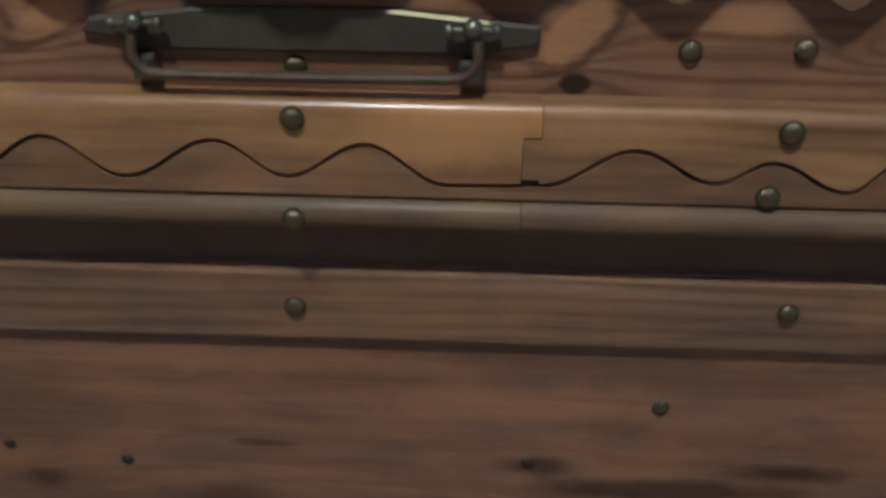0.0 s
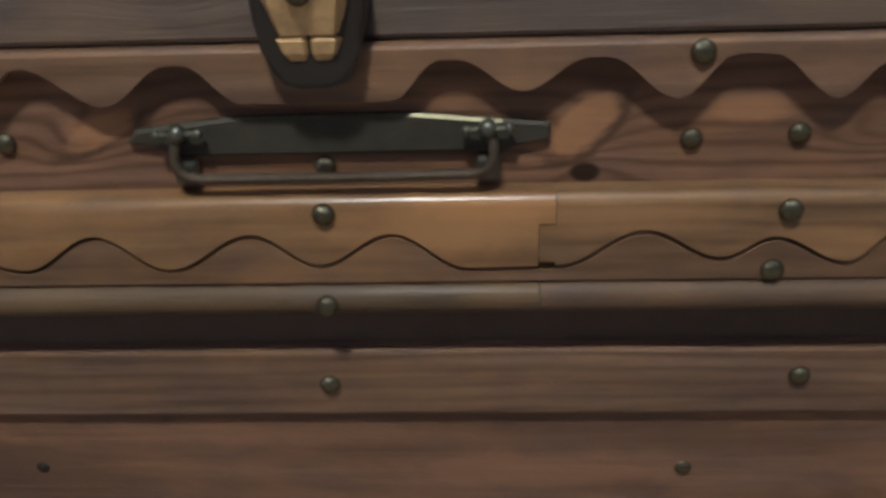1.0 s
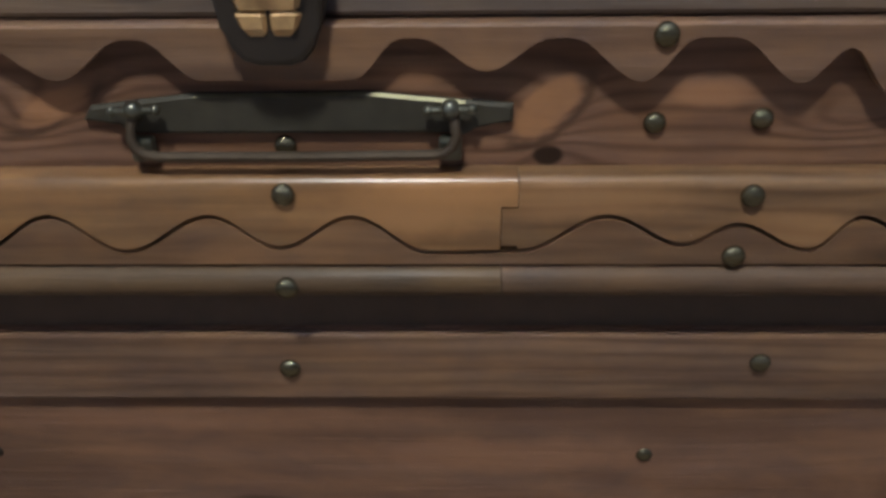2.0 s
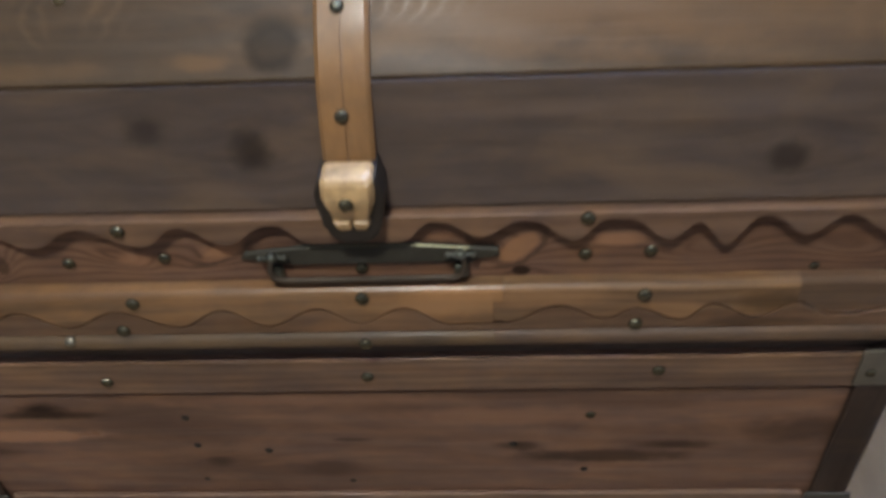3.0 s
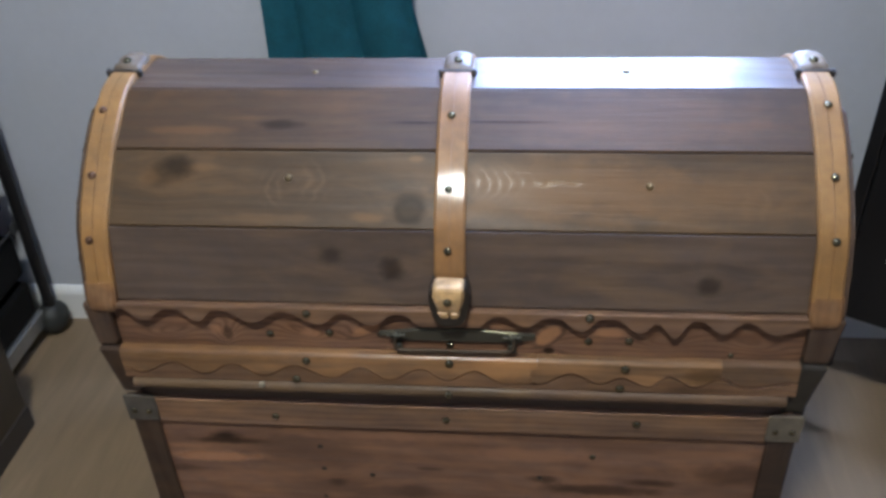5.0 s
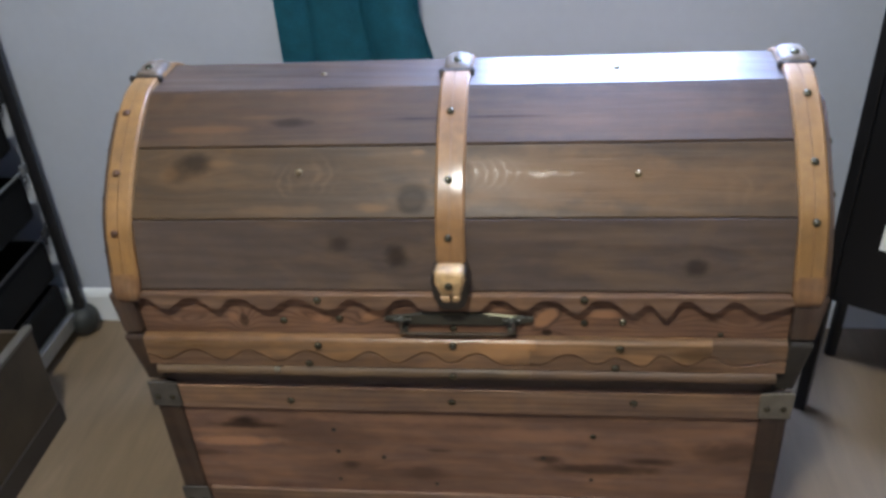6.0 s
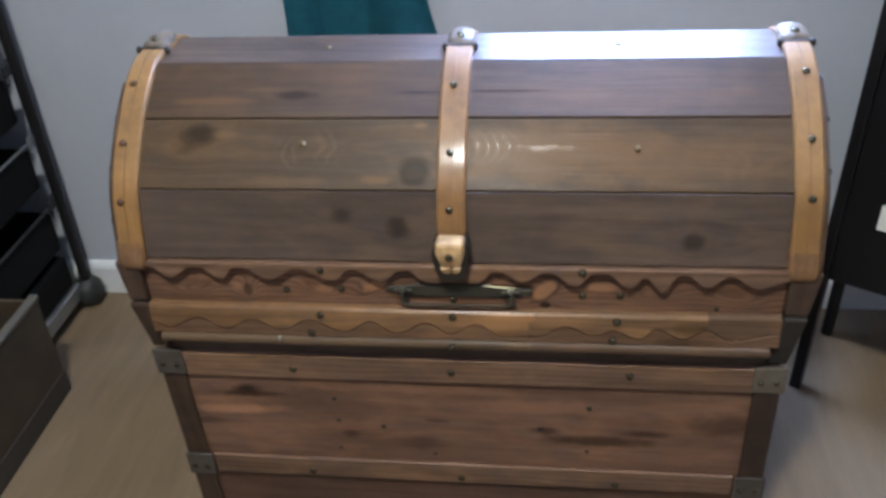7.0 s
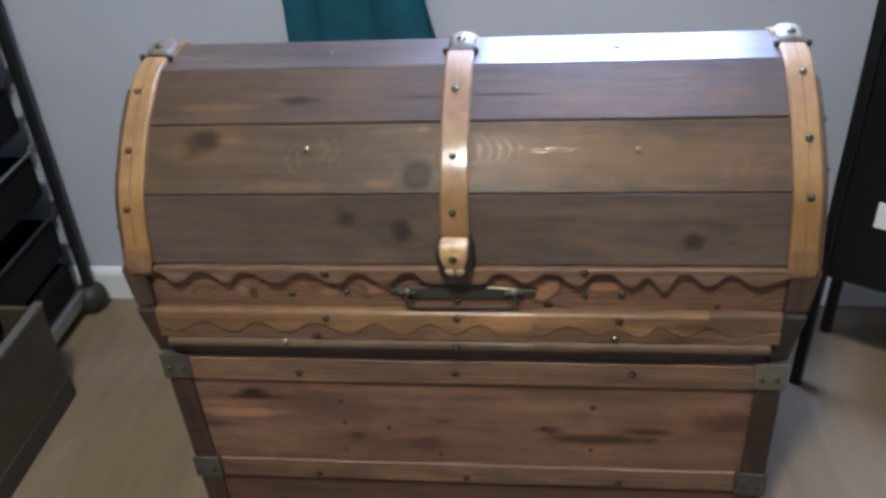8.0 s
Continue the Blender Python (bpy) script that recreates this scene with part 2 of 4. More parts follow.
        mr = nt.nodes.new("ShaderNodeMapRange")
        mr.interpolation_type = "SMOOTHSTEP"
        mr.inputs[1].default_value, mr.inputs[2].default_value = (1.15, 0.70) if lx < 0.01 and not is_pale else (1.35, 0.35) if depth > 0 else (1.35, 0.6)
        nt.links.new(d, mr.inputs[0])
        amount = math_node(nt, "MULTIPLY", mr.outputs[0], abs(depth))
        if depth < 0:
            heart = nt.nodes.new("ShaderNodeMapRange")
            heart.interpolation_type = "SMOOTHSTEP"
            heart.inputs[1].default_value, heart.inputs[2].default_value, heart.inputs[3].default_value, heart.inputs[4].default_value = 0.85, 0.45, 1.0, 0.80
            nt.links.new(d, heart.inputs[0])
            amount = math_node(nt, "MULTIPLY", amount, heart.outputs[0])
        if not is_pale:
            # the bare wood of a knot takes no varnish
            bare = math_node(nt, "SUBTRACT", 1.0, math_node(nt, "MULTIPLY", amount, 0.5))
            sealed = math_node(nt, "MULTIPLY", sealed, bare) if sealed else bare
        # strong pale streaks, such as the honey stave's painted glare, are also glossier
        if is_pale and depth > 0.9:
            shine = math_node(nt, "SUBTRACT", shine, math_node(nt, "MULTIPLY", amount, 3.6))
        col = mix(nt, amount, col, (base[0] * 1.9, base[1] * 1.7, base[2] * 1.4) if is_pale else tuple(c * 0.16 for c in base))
    nt.links.new(col, bsdf.inputs["Base Color"])
    rg = nt.nodes.new("ShaderNodeMapRange")
    rg.inputs[3].default_value, rg.inputs[4].default_value = rough - 0.08, rough + 0.14
    nt.links.new(grainv, rg.inputs[0])
    nt.links.new(math_node(nt, "ADD", rg.outputs[0], math_node(nt, "MULTIPLY", shine, gloss)), bsdf.inputs["Roughness"])
    bsdf.inputs["Specular IOR Level"].default_value = spec
    bsdf.inputs["Coat Weight"].default_value, bsdf.inputs["Coat Roughness"].default_value = coat, coat_rough
    if sealed:
        nt.links.new(math_node(nt, "MULTIPLY", sealed, spec), bsdf.inputs["Specular IOR Level"])
        nt.links.new(math_node(nt, "MULTIPLY", sealed, coat), bsdf.inputs["Coat Weight"])
    bump(nt, bsdf, math_node(nt, "ADD", fine, math_node(nt, "MULTIPLY", shine, 0.12)), relief, 0.0014)
    return m


def plain(name, base, rough, metal=0.0, vary=0.25, scale=40.0, bumps=0.2, coat=0.0, dist=0.001, spec=0.5):
    m, nt, bsdf = nodes_of(name)
    tc = nt.nodes.new("ShaderNodeTexCoord").outputs["Object"]
    a = noise_tex(nt, tc, scale, 5, 0.6)
    b = noise_tex(nt, tc, scale * 0.13, 3, 0.5)
    v = math_node(nt, "ADD", math_node(nt, "MULTIPLY", a, 0.5), math_node(nt, "MULTIPLY", b, 0.5))
    col = ramp(nt, v, [(0.3, tuple(c * (1 - vary) for c in base)), (0.7, tuple(min(1, c * (1 + vary)) for c in base))])
    nt.links.new(col, bsdf.inputs["Base Color"])
    rg = nt.nodes.new("ShaderNodeMapRange")
    rg.inputs[3].default_value, rg.inputs[4].default_value = max(0.02, rough - 0.1), min(1, rough + 0.1)
    nt.links.new(v, rg.inputs[0])
    nt.links.new(rg.outputs[0], bsdf.inputs["Roughness"])
    bsdf.inputs["Metallic"].default_value, bsdf.inputs["Specular IOR Level"].default_value = metal, spec
    bsdf.inputs["Coat Weight"].default_value = coat
    bump(nt, bsdf, a, bumps, dist)
    return m


mat_bracket_dark = plain("tarnished_bracket", (0.074, 0.064, 0.052), 0.6, metal=0.2, vary=0.5, scale=60, dist=0.0006)
mat_greyed = plain("greyed_corner_wood", (0.028, 0.024, 0.019), 0.6, vary=0.5, scale=50, spec=0.3)
mat_cap = plain("worn_strap_cap", (0.13, 0.098, 0.068), 0.50, vary=0.5, scale=90, bumps=0.5, coat=0.1)
mat_brass = plain("bright_brass_stud", (0.20, 0.15, 0.08), 0.35, metal=0.8, vary=0.4, scale=160, dist=0.0004)
mat_stave = [
    wood("stave_dark_oak", (0.101, 0.069, 0.051), spec=0.4, seed=1.3, stain=0.5, rings=0.15, tone=0.4, flow=(55, 0.2, 3.0, [(-0.120, 0.012, 0.528, 0, 0.05, 0.02, 1.6), (-0.052, 0.010, 0.514, 0, 0.05, 0.02, 1.6), (0.290, 0.006, 0.501, 0, 0.05, 0.02, 1.6)]),
         pale=[(-0.075, 0.004, 0.487, 0.03, 0.007, 0.22), (0.10, 0.016, 0.537, 0.07, 0.006, 0.2)],
         knots=[(-0.120, 0.012, 0.528, 0.016, 0.012, 0.62), (-0.052, 0.010, 0.514, 0.014, 0.014, 0.72), (0.290, 0.006, 0.501, 0.014, 0.011, 0.68)]),
    wood("stave_honey_pine", (0.074, 0.040, 0.0138), seed=4.7, stain=0.55, rings=0.06, rough=0.52, gloss=0.11, tone=0.42, spec=0.28,
         flow=(48, 0.16, 3.5, [(-0.037, 0.038, 0.573, 0, 0.05, 0.03, 2.5), (-0.300, 0.072, 0.606, 0, 0.06, 0.022, 2.0), (-0.165, 0.061, 0.597, 0, 0.05, 0.025, 2.4), (0.33, 0.045, 0.58, 0, 0.05, 0.02, 2.0)]),
         # curly grain; near x 0.06 its gleam is painted lighter too
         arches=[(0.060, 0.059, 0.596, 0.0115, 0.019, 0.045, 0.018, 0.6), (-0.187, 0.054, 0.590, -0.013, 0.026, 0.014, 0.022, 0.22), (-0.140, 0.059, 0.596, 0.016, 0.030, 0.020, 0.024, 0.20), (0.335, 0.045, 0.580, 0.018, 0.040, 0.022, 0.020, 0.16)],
         # streaks near x 0.12 paint lamp glare; the broad patch at 0.13 paints sheen
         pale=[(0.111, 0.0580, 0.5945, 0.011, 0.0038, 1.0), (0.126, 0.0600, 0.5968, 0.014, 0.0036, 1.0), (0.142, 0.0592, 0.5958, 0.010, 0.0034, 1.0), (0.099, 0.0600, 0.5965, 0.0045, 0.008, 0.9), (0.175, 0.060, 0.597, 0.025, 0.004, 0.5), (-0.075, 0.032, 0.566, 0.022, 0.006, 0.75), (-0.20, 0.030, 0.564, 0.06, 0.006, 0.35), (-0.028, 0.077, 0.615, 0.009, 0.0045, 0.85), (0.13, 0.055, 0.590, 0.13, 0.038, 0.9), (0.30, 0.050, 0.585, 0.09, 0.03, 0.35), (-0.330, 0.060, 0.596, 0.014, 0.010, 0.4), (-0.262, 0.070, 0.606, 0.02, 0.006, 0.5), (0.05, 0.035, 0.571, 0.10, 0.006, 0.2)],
         knots=[(-0.033, 0.038, 0.573, 0.019, 0.016, -0.85), (-0.298, 0.071, 0.606, 0.022, 0.013, 0.75), (-0.318, 0.060, 0.595, 0.022, 0.012, 0.45)]),
    wood("stave_brown_pine", (0.064, 0.0325, 0.011), seed=8.1, stain=0.4, rings=0.25, rough=0.46, coat=0.42, coat_rough=0.41, tone=0.45, spec=0.24,
         flow=(40, 0.18, 3.0, [(-0.185, 0.112, 0.638, 0, 0.07, 0.016, 2.0), (0.085, 0.1155, 0.6412, 0, 0.12, 0.012, 1.5)]),
         # the broad first patch paints the window's sheen on the right half
         pale=[(0.20, 0.117, 0.642, 0.17, 0.040, 0.45), (0.165, 0.110, 0.638, 0.045, 0.008, 0.55), (-0.285, 0.105, 0.634, 0.055, 0.005, 0.55), (-0.22, 0.118, 0.643, 0.03, 0.004, 0.4), (0.32, 0.112, 0.638, 0.05, 0.007, 0.4)],
         knots=[(-0.188, 0.112, 0.638, 0.026, 0.006, 0.7), (0.075, 0.1150, 0.6409, 0.060, 0.0024, 1.0), (-0.03, 0.114, 0.640, 0.035, 0.0022, 0.8)]),
    wood("stave_top_pine", (0.072, 0.046, 0.033), seed=2.2, stain=0.4, rings=0.12, rough=0.36, relief=0.14, coat=0.45, coat_rough=0.24, tone=0.45, spec=0.26),
    wood("stave_back_pine", (0.150, 0.095, 0.066), seed=5.9, stain=0.4),
]
mat_scallop = wood("scallop_board_wood", (0.172, 0.101, 0.064), seed=3.4, stain=0.45, rings=0.25, flow=(70, 0.4, 2.5, []))
mat_backboard = wood("lid_front_wood", (0.200, 0.108, 0.066), seed=6.6, stain=0.25, rings=0.25, tone=0.6, patch=0.15, spec=0.26,
                     flow=(120, 0.8, 2.4, [(0.1215, 0.003, 0.431, 43, 0.024, 0.012, 1.3), (0.1205, 0.003, 0.412, 0, 0.018, 0.007, -1.0), (-0.088, 0.003, 0.434, 27, 0.030, 0.010, 2.0), (-0.250, 0.003, 0.426, 60, 0.018, 0.009, 2.6),
                                           (-0.160, 0.003, 0.428, -20, 0.022, 0.009, 2.4), (-0.320, 0.003, 0.424, 10, 0.025, 0.008, 1.8), (0.250, 0.003, 0.428, 10, 0.030, 0.009, 2.0), (0.345, 0.003, 0.425, -10, 0.030, 0.010, 1.8)]),
                     blaze=[(0.1190, 0.003, 0.4320, 43, 0.0190, 0.0100, 0.92), (-0.088, 0.003, 0.4335, 27, 0.0200, 0.0065, 0.6)],
                     knots=[(0.1205, 0.003, 0.4105, 0.0070, 0.0050, 1.0), (-0.250, 0.003, 0.425, 0.006, 0.010, 0.65)],
                     pale=[(0.186, 0.003, 0.4375, 0.022, 0.0060, 0.7), (-0.088, 0.003, 0.434, 0.017, 0.006, 0.6), (-0.152, 0.003, 0.428, 0.012, 0.006, 0.55), (-0.263, 0.003, 0.430, 0.008, 0.007, 0.5), (0.064, 0.003, 0.446, 0.016, 0.005, 0.4)])
mat_rail = wood("rail_wood", (0.215, 0.118, 0.055), seed=9.3, stain=0.45, rings=0.25, rough=0.26, coat=0.45, coat_rough=0.22, relief=0.2, gloss=0.06, flow=(60, 0.45, 2.5, []),
                # the first two patches paint the lamp's highlight over the worn golden wood
                pale=[(0.062, -0.0105, 0.392, 0.048, 0.015, 0.75), (0.080, -0.0105, 0.400, 0.032, 0.007, 0.8), (-0.10, -0.0105, 0.398, 0.035, 0.006, 0.3)])
mat_rail_b = wood("rail_end_wood", (0.212, 0.121, 0.061), seed=11.7, stain=0.45, rings=0.3, rough=0.36, relief=0.25, flow=(110, 0.6, 3.0, []),
                  pale=[(0.225, -0.010, 0.382, 0.028, 0.009, 0.4), (0.135, -0.010, 0.397, 0.050, 0.010, 0.45)], knots=[(0.295, -0.010, 0.388, 0.035, 0.010, 0.6)])
mat_rail_tail = wood("rail_tail_wood", (0.168, 0.100, 0.059), seed=37.3, stain=0.45, rings=0.3, rough=0.5)
mat_strip = wood("wave_strip_wood", (0.190, 0.107, 0.060), seed=12.9, stain=0.45, rings=0.2, flow=(80, 0.4, 2.5, []), knots=[(0.285, -0.010, 0.369, 0.04, 0.006, 0.5)])
mat_lip = wood("lip_wood", (0.108, 0.068, 0.037), seed=14.2, stain=0.4, rings=0.2, rough=0.46)
mat_lip_b = wood("lip_end_wood", (0.120, 0.072, 0.042), seed=31.2, stain=0.45, rings=0.25, rough=0.46)
mat_batten = wood("batten_wood", (0.190, 0.114, 0.074), seed=15.5, stain=0.4, rings=0.3, flow=(110, 0.55, 2.6, []))
mat_panel = wood("front_panel_wood", (0.200, 0.110, 0.073), seed=17.1, stain=0.6, rings=0.2, tone=0.4, spec=0.26,
                 flow=(45, 0.20, 3.2, [(-0.283, 0.0085, 0.251, 0, 0.06, 0.016, 2.6), (0.20, 0.0100, 0.182, 0, 0.11, 0.020, 2.0), (-0.10, 0.0100, 0.20, 0, 0.10, 0.02, 1.5), (0.30, 0.009, 0.245, 0, 0.08, 0.02, 1.5)]),
                 pale=[(-0.300, 0.0100, 0.214, 0.065, 0.009, 0.95), (-0.06, 0.0085, 0.262, 0.14, 0.009, 0.35), (0.10, 0.0085, 0.238, 0.10, 0.012, 0.4), (-0.34, 0.0085, 0.232, 0.03, 0.005, 0.4)],
                 knots=[(-0.283, 0.0085, 0.252, 0.020, 0.011, 1.0), (-0.275, 0.0085, 0.244, 0.060, 0.006, 0.8), (0.255, 0.0108, 0.194, 0.040, 0.007, 0.75), (0.190, 0.0108, 0.177, 0.075, 0.009, 0.75), (0.118, 0.0105, 0.194, 0.020, 0.008, 0.75), (-0.022, 0.0095, 0.2045, 0.020, 0.0030, 0.6),
                        (-0.146, 0.0108, 0.173, 0.014, 0.009, 0.6), (0.36, 0.0085, 0.215, 0.05, 0.02, 0.5), (-0.05, 0.0108, 0.16, 0.03, 0.012, 0.4), (-0.36, 0.0108, 0.19, 0.035, 0.008, 0.55)])
mat_plinth = wood("low_board_wood", (0.120, 0.066, 0.045), seed=19.0, stain=0.6)
mat_trim = wood("corner_trim_wood", (0.050, 0.031, 0.022), seed=21.4, stain=0.6, axis=2, rough=0.5)
mat_corner = wood("lid_corner_wood", (0.066, 0.041, 0.028), seed=33.7, stain=0.5, axis=2, rough=0.5)
mat_strap = wood("strap_wood", (0.275, 0.142, 0.046), seed=23.0, stain=0.28, axis=2, rings=0.05, patch=0.04, rough=0.40, coat=0.10, relief=0.1, gloss=0.05, tone=0.30)
mat_strap_mid = wood("middle_strap_wood", (0.255, 0.128, 0.046), seed=28.5, stain=0.25, axis=2, rings=0.05, patch=0.04, rough=0.42, coat=0.22, coat_rough=0.12, relief=0.1, gloss=0.05, tone=0.30)
mat_shoe = wood("strap_shoe_wood", (0.195, 0.105, 0.050), seed=26.0, stain=0.5, axis=2, rough=0.4)
mat_strap_groove = plain("strap_groove", (0.21, 0.105, 0.042), 0.5)
mat_tip = plain("carved_tip_wood", (0.48, 0.305, 0.140), 0.42, vary=0.75, scale=75, bumps=0.6, coat=0.12, dist=0.002)
mat_tip_dark = plain("dark_tip_backing", (0.020, 0.015, 0.011), 0.45, vary=0.4, scale=60)
mat_iron = plain("aged_brass_stud", (0.135, 0.120, 0.078), 0.20, metal=0.88, vary=0.5, scale=180, bumps=0.3, dist=0.0004)
mat_rust = plain("rusty_stud", (0.110, 0.058, 0.034), 0.38, metal=0.6, vary=0.5, scale=180, dist=0.0004)
mat_bright = plain("polished_stud", (0.26, 0.23, 0.17), 0.4, metal=0.8, vary=0.2, scale=160, dist=0.0004)
mat_nail = plain("rusty_nail", (0.030, 0.022, 0.016), 0.6, metal=0.3, vary=0.4, scale=160, dist=0.0004)
mat_post = plain("greenish_metal", (0.150, 0.150, 0.118), 0.34, metal=0.8, vary=0.4, scale=120, dist=0.0004)
mat_handle = plain("brown_bronze", (0.085, 0.062, 0.042), 0.56, metal=0.6, vary=0.4, scale=120, dist=0.0004)
# paler brassy metal that paints the light caught by the plate's top edge
mat_plate_edge = plain("plate_edge_glint", (0.17, 0.16, 0.10), 0.45, metal=0.8, vary=0.35, scale=90, dist=0.0003)
mat_plate = plain("slate_metal_plate", (0.050, 0.045, 0.033), 0.58, metal=0.15, vary=0.35, scale=70, dist=0.0005, spec=0.3)
mat_bracket = plain("dull_tin_bracket", (0.130, 0.110, 0.082), 0.6, metal=0.1, vary=0.45, scale=60, dist=0.0006)
# darker than the boards, so the lid gap's shade is in the colour
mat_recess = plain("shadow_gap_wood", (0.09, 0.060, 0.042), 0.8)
mat_wall = plain("painted_wall", (0.470, 0.494, 0.540), 0.75, vary=0.04, scale=60, bumps=0.12, dist=0.0008)
mat_wall_far = plain("painted_side_wall", (0.45, 0.45, 0.45), 0.8, vary=0.05, scale=60, bumps=0.12, dist=0.0008)
mat_white = plain("white_trim_paint", (0.74, 0.75, 0.74), 0.45, vary=0.05, scale=30, bumps=0.05)
mat_ceiling = plain("ceiling_paint", (0.62, 0.62, 0.61), 0.85, vary=0.03)
mat_teal = plain("teal_curtain_cloth", (0.016, 0.150, 0.205), 0.85, vary=0.25, scale=300, bumps=0.4, dist=0.0006)
mat_black = plain("black_lacquer", (0.006, 0.006, 0.007), 0.45, vary=0.3, scale=30)
mat_tray = plain("black_plastic", (0.006, 0.0062, 0.0064), 0.65, vary=0.3, scale=50, spec=0.12)
mat_rubber = plain("caster_rubber", (0.022, 0.024, 0.022), 0.55, vary=0.3, scale=80)
mat_rod = plain("grey_steel", (0.30, 0.31, 0.31), 0.42, metal=0.8, vary=0.2)
mat_rod_dark = plain("dark_steel", (0.045, 0.046, 0.048), 0.5, metal=0.5, vary=0.3)
mat_card = plain("brown_card_box", (0.058, 0.042, 0.025), 0.75, vary=0.4, scale=14, bumps=0.2, spec=0.25)
mat_card_edge = plain("card_box_edge", (0.10, 0.085, 0.062), 0.7, vary=0.2, scale=30)
mat_card_dark = plain("dark_card_band", (0.035, 0.026, 0.018), 0.7, vary=0.3, scale=20)
mat_paper = plain("white_paper", (0.80, 0.80, 0.76), 0.6, vary=0.06)


def floor_material():
    m, nt, bsdf = nodes_of("tan_floor")
    tc = nt.nodes.new("ShaderNodeTexCoord").outputs["Object"]
    a = noise_tex(nt, mapped(nt, tc, (40, 5, 1)), 1.0, 5, 0.6, 0.4)
    b = noise_tex(nt, tc, 3.0, 3, 0.5)
    v = math_node(nt, "ADD", math_node(nt, "MULTIPLY", a, 0.6), math_node(nt, "MULTIPLY", b, 0.4))
    col = ramp(nt, v, [(0.3, (0.150, 0.104, 0.060)), (0.55, (0.200, 0.140, 0.083)), (0.75, (0.255, 0.184, 0.115))])
    nt.links.new(col, bsdf.inputs["Base Color"])
    bsdf.inputs["Roughness"].default_value = 0.5
    bump(nt, bsdf, a, 0.15, 0.0008)
    return m


mat_floor = floor_material()


def glass_material():
    m, nt, bsdf = nodes_of("window_glass")
    bsdf.inputs["Transmission Weight"].default_value, bsdf.inputs["Roughness"].default_value = 1.0, 0.0
    bsdf.inputs["IOR"].default_value = 1.45
    return m


def glow_material(name, colour, strength):
    m, nt, bsdf = nodes_of(name)
    bsdf.inputs["Emission Color"].default_value, bsdf.inputs["Emission Strength"].default_value = (*colour, 1), strength
    return m


mat_glass = glass_material()
mat_diffuser = glow_material("lamp_diffuser", (1.0, 0.82, 0.6), 6.0)
mat_outside = glow_material("overcast_sky_backdrop", (0.34, 0.48, 1.0), 5.0)


# ---- mesh helpers ----
def finish(ob_name, bm, material, smooth=False, extra=()):
    mesh = bpy.data.meshes.new(ob_name)
    bmesh.ops.recalc_face_normals(bm, faces=bm.faces[:])
    bm.to_mesh(mesh)
    bm.free()
    for mm in (material, *extra):
        mesh.materials.append(mm)
    for p in mesh.polygons:
        p.use_smooth = smooth
    if smooth:
        mesh.set_sharp_from_angle(angle=radians(34))
    return mesh


def part(name, bm, material, parent, label="", smooth=False, extra=()):
    ob = new(name, finish(name, bm, material, smooth, extra))
    ob.parent = parent
    ob.matrix_parent_inverse = parent.matrix_world.inverted()
    return tagged(ob, label)


def root(name, x, y, z, label, category, group="", kind=""):
    ob = new(name)
    ob.empty_display_size = 0.1
    ob.matrix_world = Matrix.Translation((x, y, z))
    bpy.context.view_layer.update()
    return tagged(ob, label, category, group, kind)


def box(x0, x1, y0, y1, z0, z1, bevel=0.0, seg=2, bm=None):
    made = bmesh.new()
    bmesh.ops.create_cube(made, size=1, matrix=Matrix.LocRotScale(
        ((x0 + x1) / 2, (y0 + y1) / 2, (z0 + z1) / 2), None, (x1 - x0, y1 - y0, z1 - z0)))
    if bevel:
        bmesh.ops.bevel(made, geom=made.edges[:], offset=bevel, segments=seg, profile=0.5, affect="EDGES")
    if bm is None:
        return made
    join(bm, made)
    return bm


def join(bm, other):
    tmp = bpy.data.meshes.new("tmp")
    other.to_mesh(tmp)
    other.free()
    bm.from_mesh(tmp)
    bpy.data.meshes.remove(tmp)


def prism(outline, y0, y1, bevel=0.0):
    """An outline in x and z, made solid from y0 (front) to y1."""
    bm = bmesh.new()
    front = [bm.verts.new((x, y0, z)) for x, z in outline]
    back = [bm.verts.new((x, y1, z)) for x, z in outline]
    f = bm.faces.new(front)
    bm.faces.new(back[::-1])
    for i in range(len(outline)):
        j = (i + 1) % len(outline)
        bm.faces.new((front[i], back[i], back[j], front[j]))
    if bevel:
        bmesh.ops.bevel(bm, geom=list(f.edges), offset=bevel, segments=2, profile=0.5, affect="EDGES")
    bmesh.ops.triangulate(bm, faces=[g for g in bm.faces if len(g.verts) > 4])
    return bm


def band(profile, x0, x1):
    """A closed outline in y and z, drawn out along x."""
    bm = bmesh.new()
    a = [bm.verts.new((x0, y, z)) for y, z in profile]
    b = [bm.verts.new((x1, y, z)) for y, z in profile]
    bm.faces.new(a)
    bm.faces.new(b[::-1])
    for i in range(len(profile)):
        j = (i + 1) % len(profile)
        bm.faces.new((a[i], b[i], b[j], a[j]))
    bmesh.ops.triangulate(bm, faces=[g for g in bm.faces if len(g.verts) > 4])
    return bm


def wave_line(keys, step=0.004):
    """Smooth hills and hollows through (x, z) turning points."""
    out = []
    for (xa, za), (xb, zb) in zip(keys, keys[1:]):
        n = max(2, round((xb - xa) / step))
        for i in range(n):
            u = i / n
            out.append((xa + (xb - xa) * u, za + (zb - za) * (0.5 - 0.5 * math.cos(math.pi * u))))
    return out + [keys[-1]]


def swept(sections):
    """Closed cross sections (lists of points), joined one to the next."""
    bm = bmesh.new()
    rings = [[bm.verts.new(p) for p in sec] for sec in sections]
    n = len(rings[0])
    for a, b in zip(rings, rings[1:]):
        for k in range(n):
            bm.faces.new((a[k], a[(k + 1) % n], b[(k + 1) % n], b[k]))
    bm.faces.new(rings[0])
    bm.faces.new(rings[-1][::-1])
    return bm


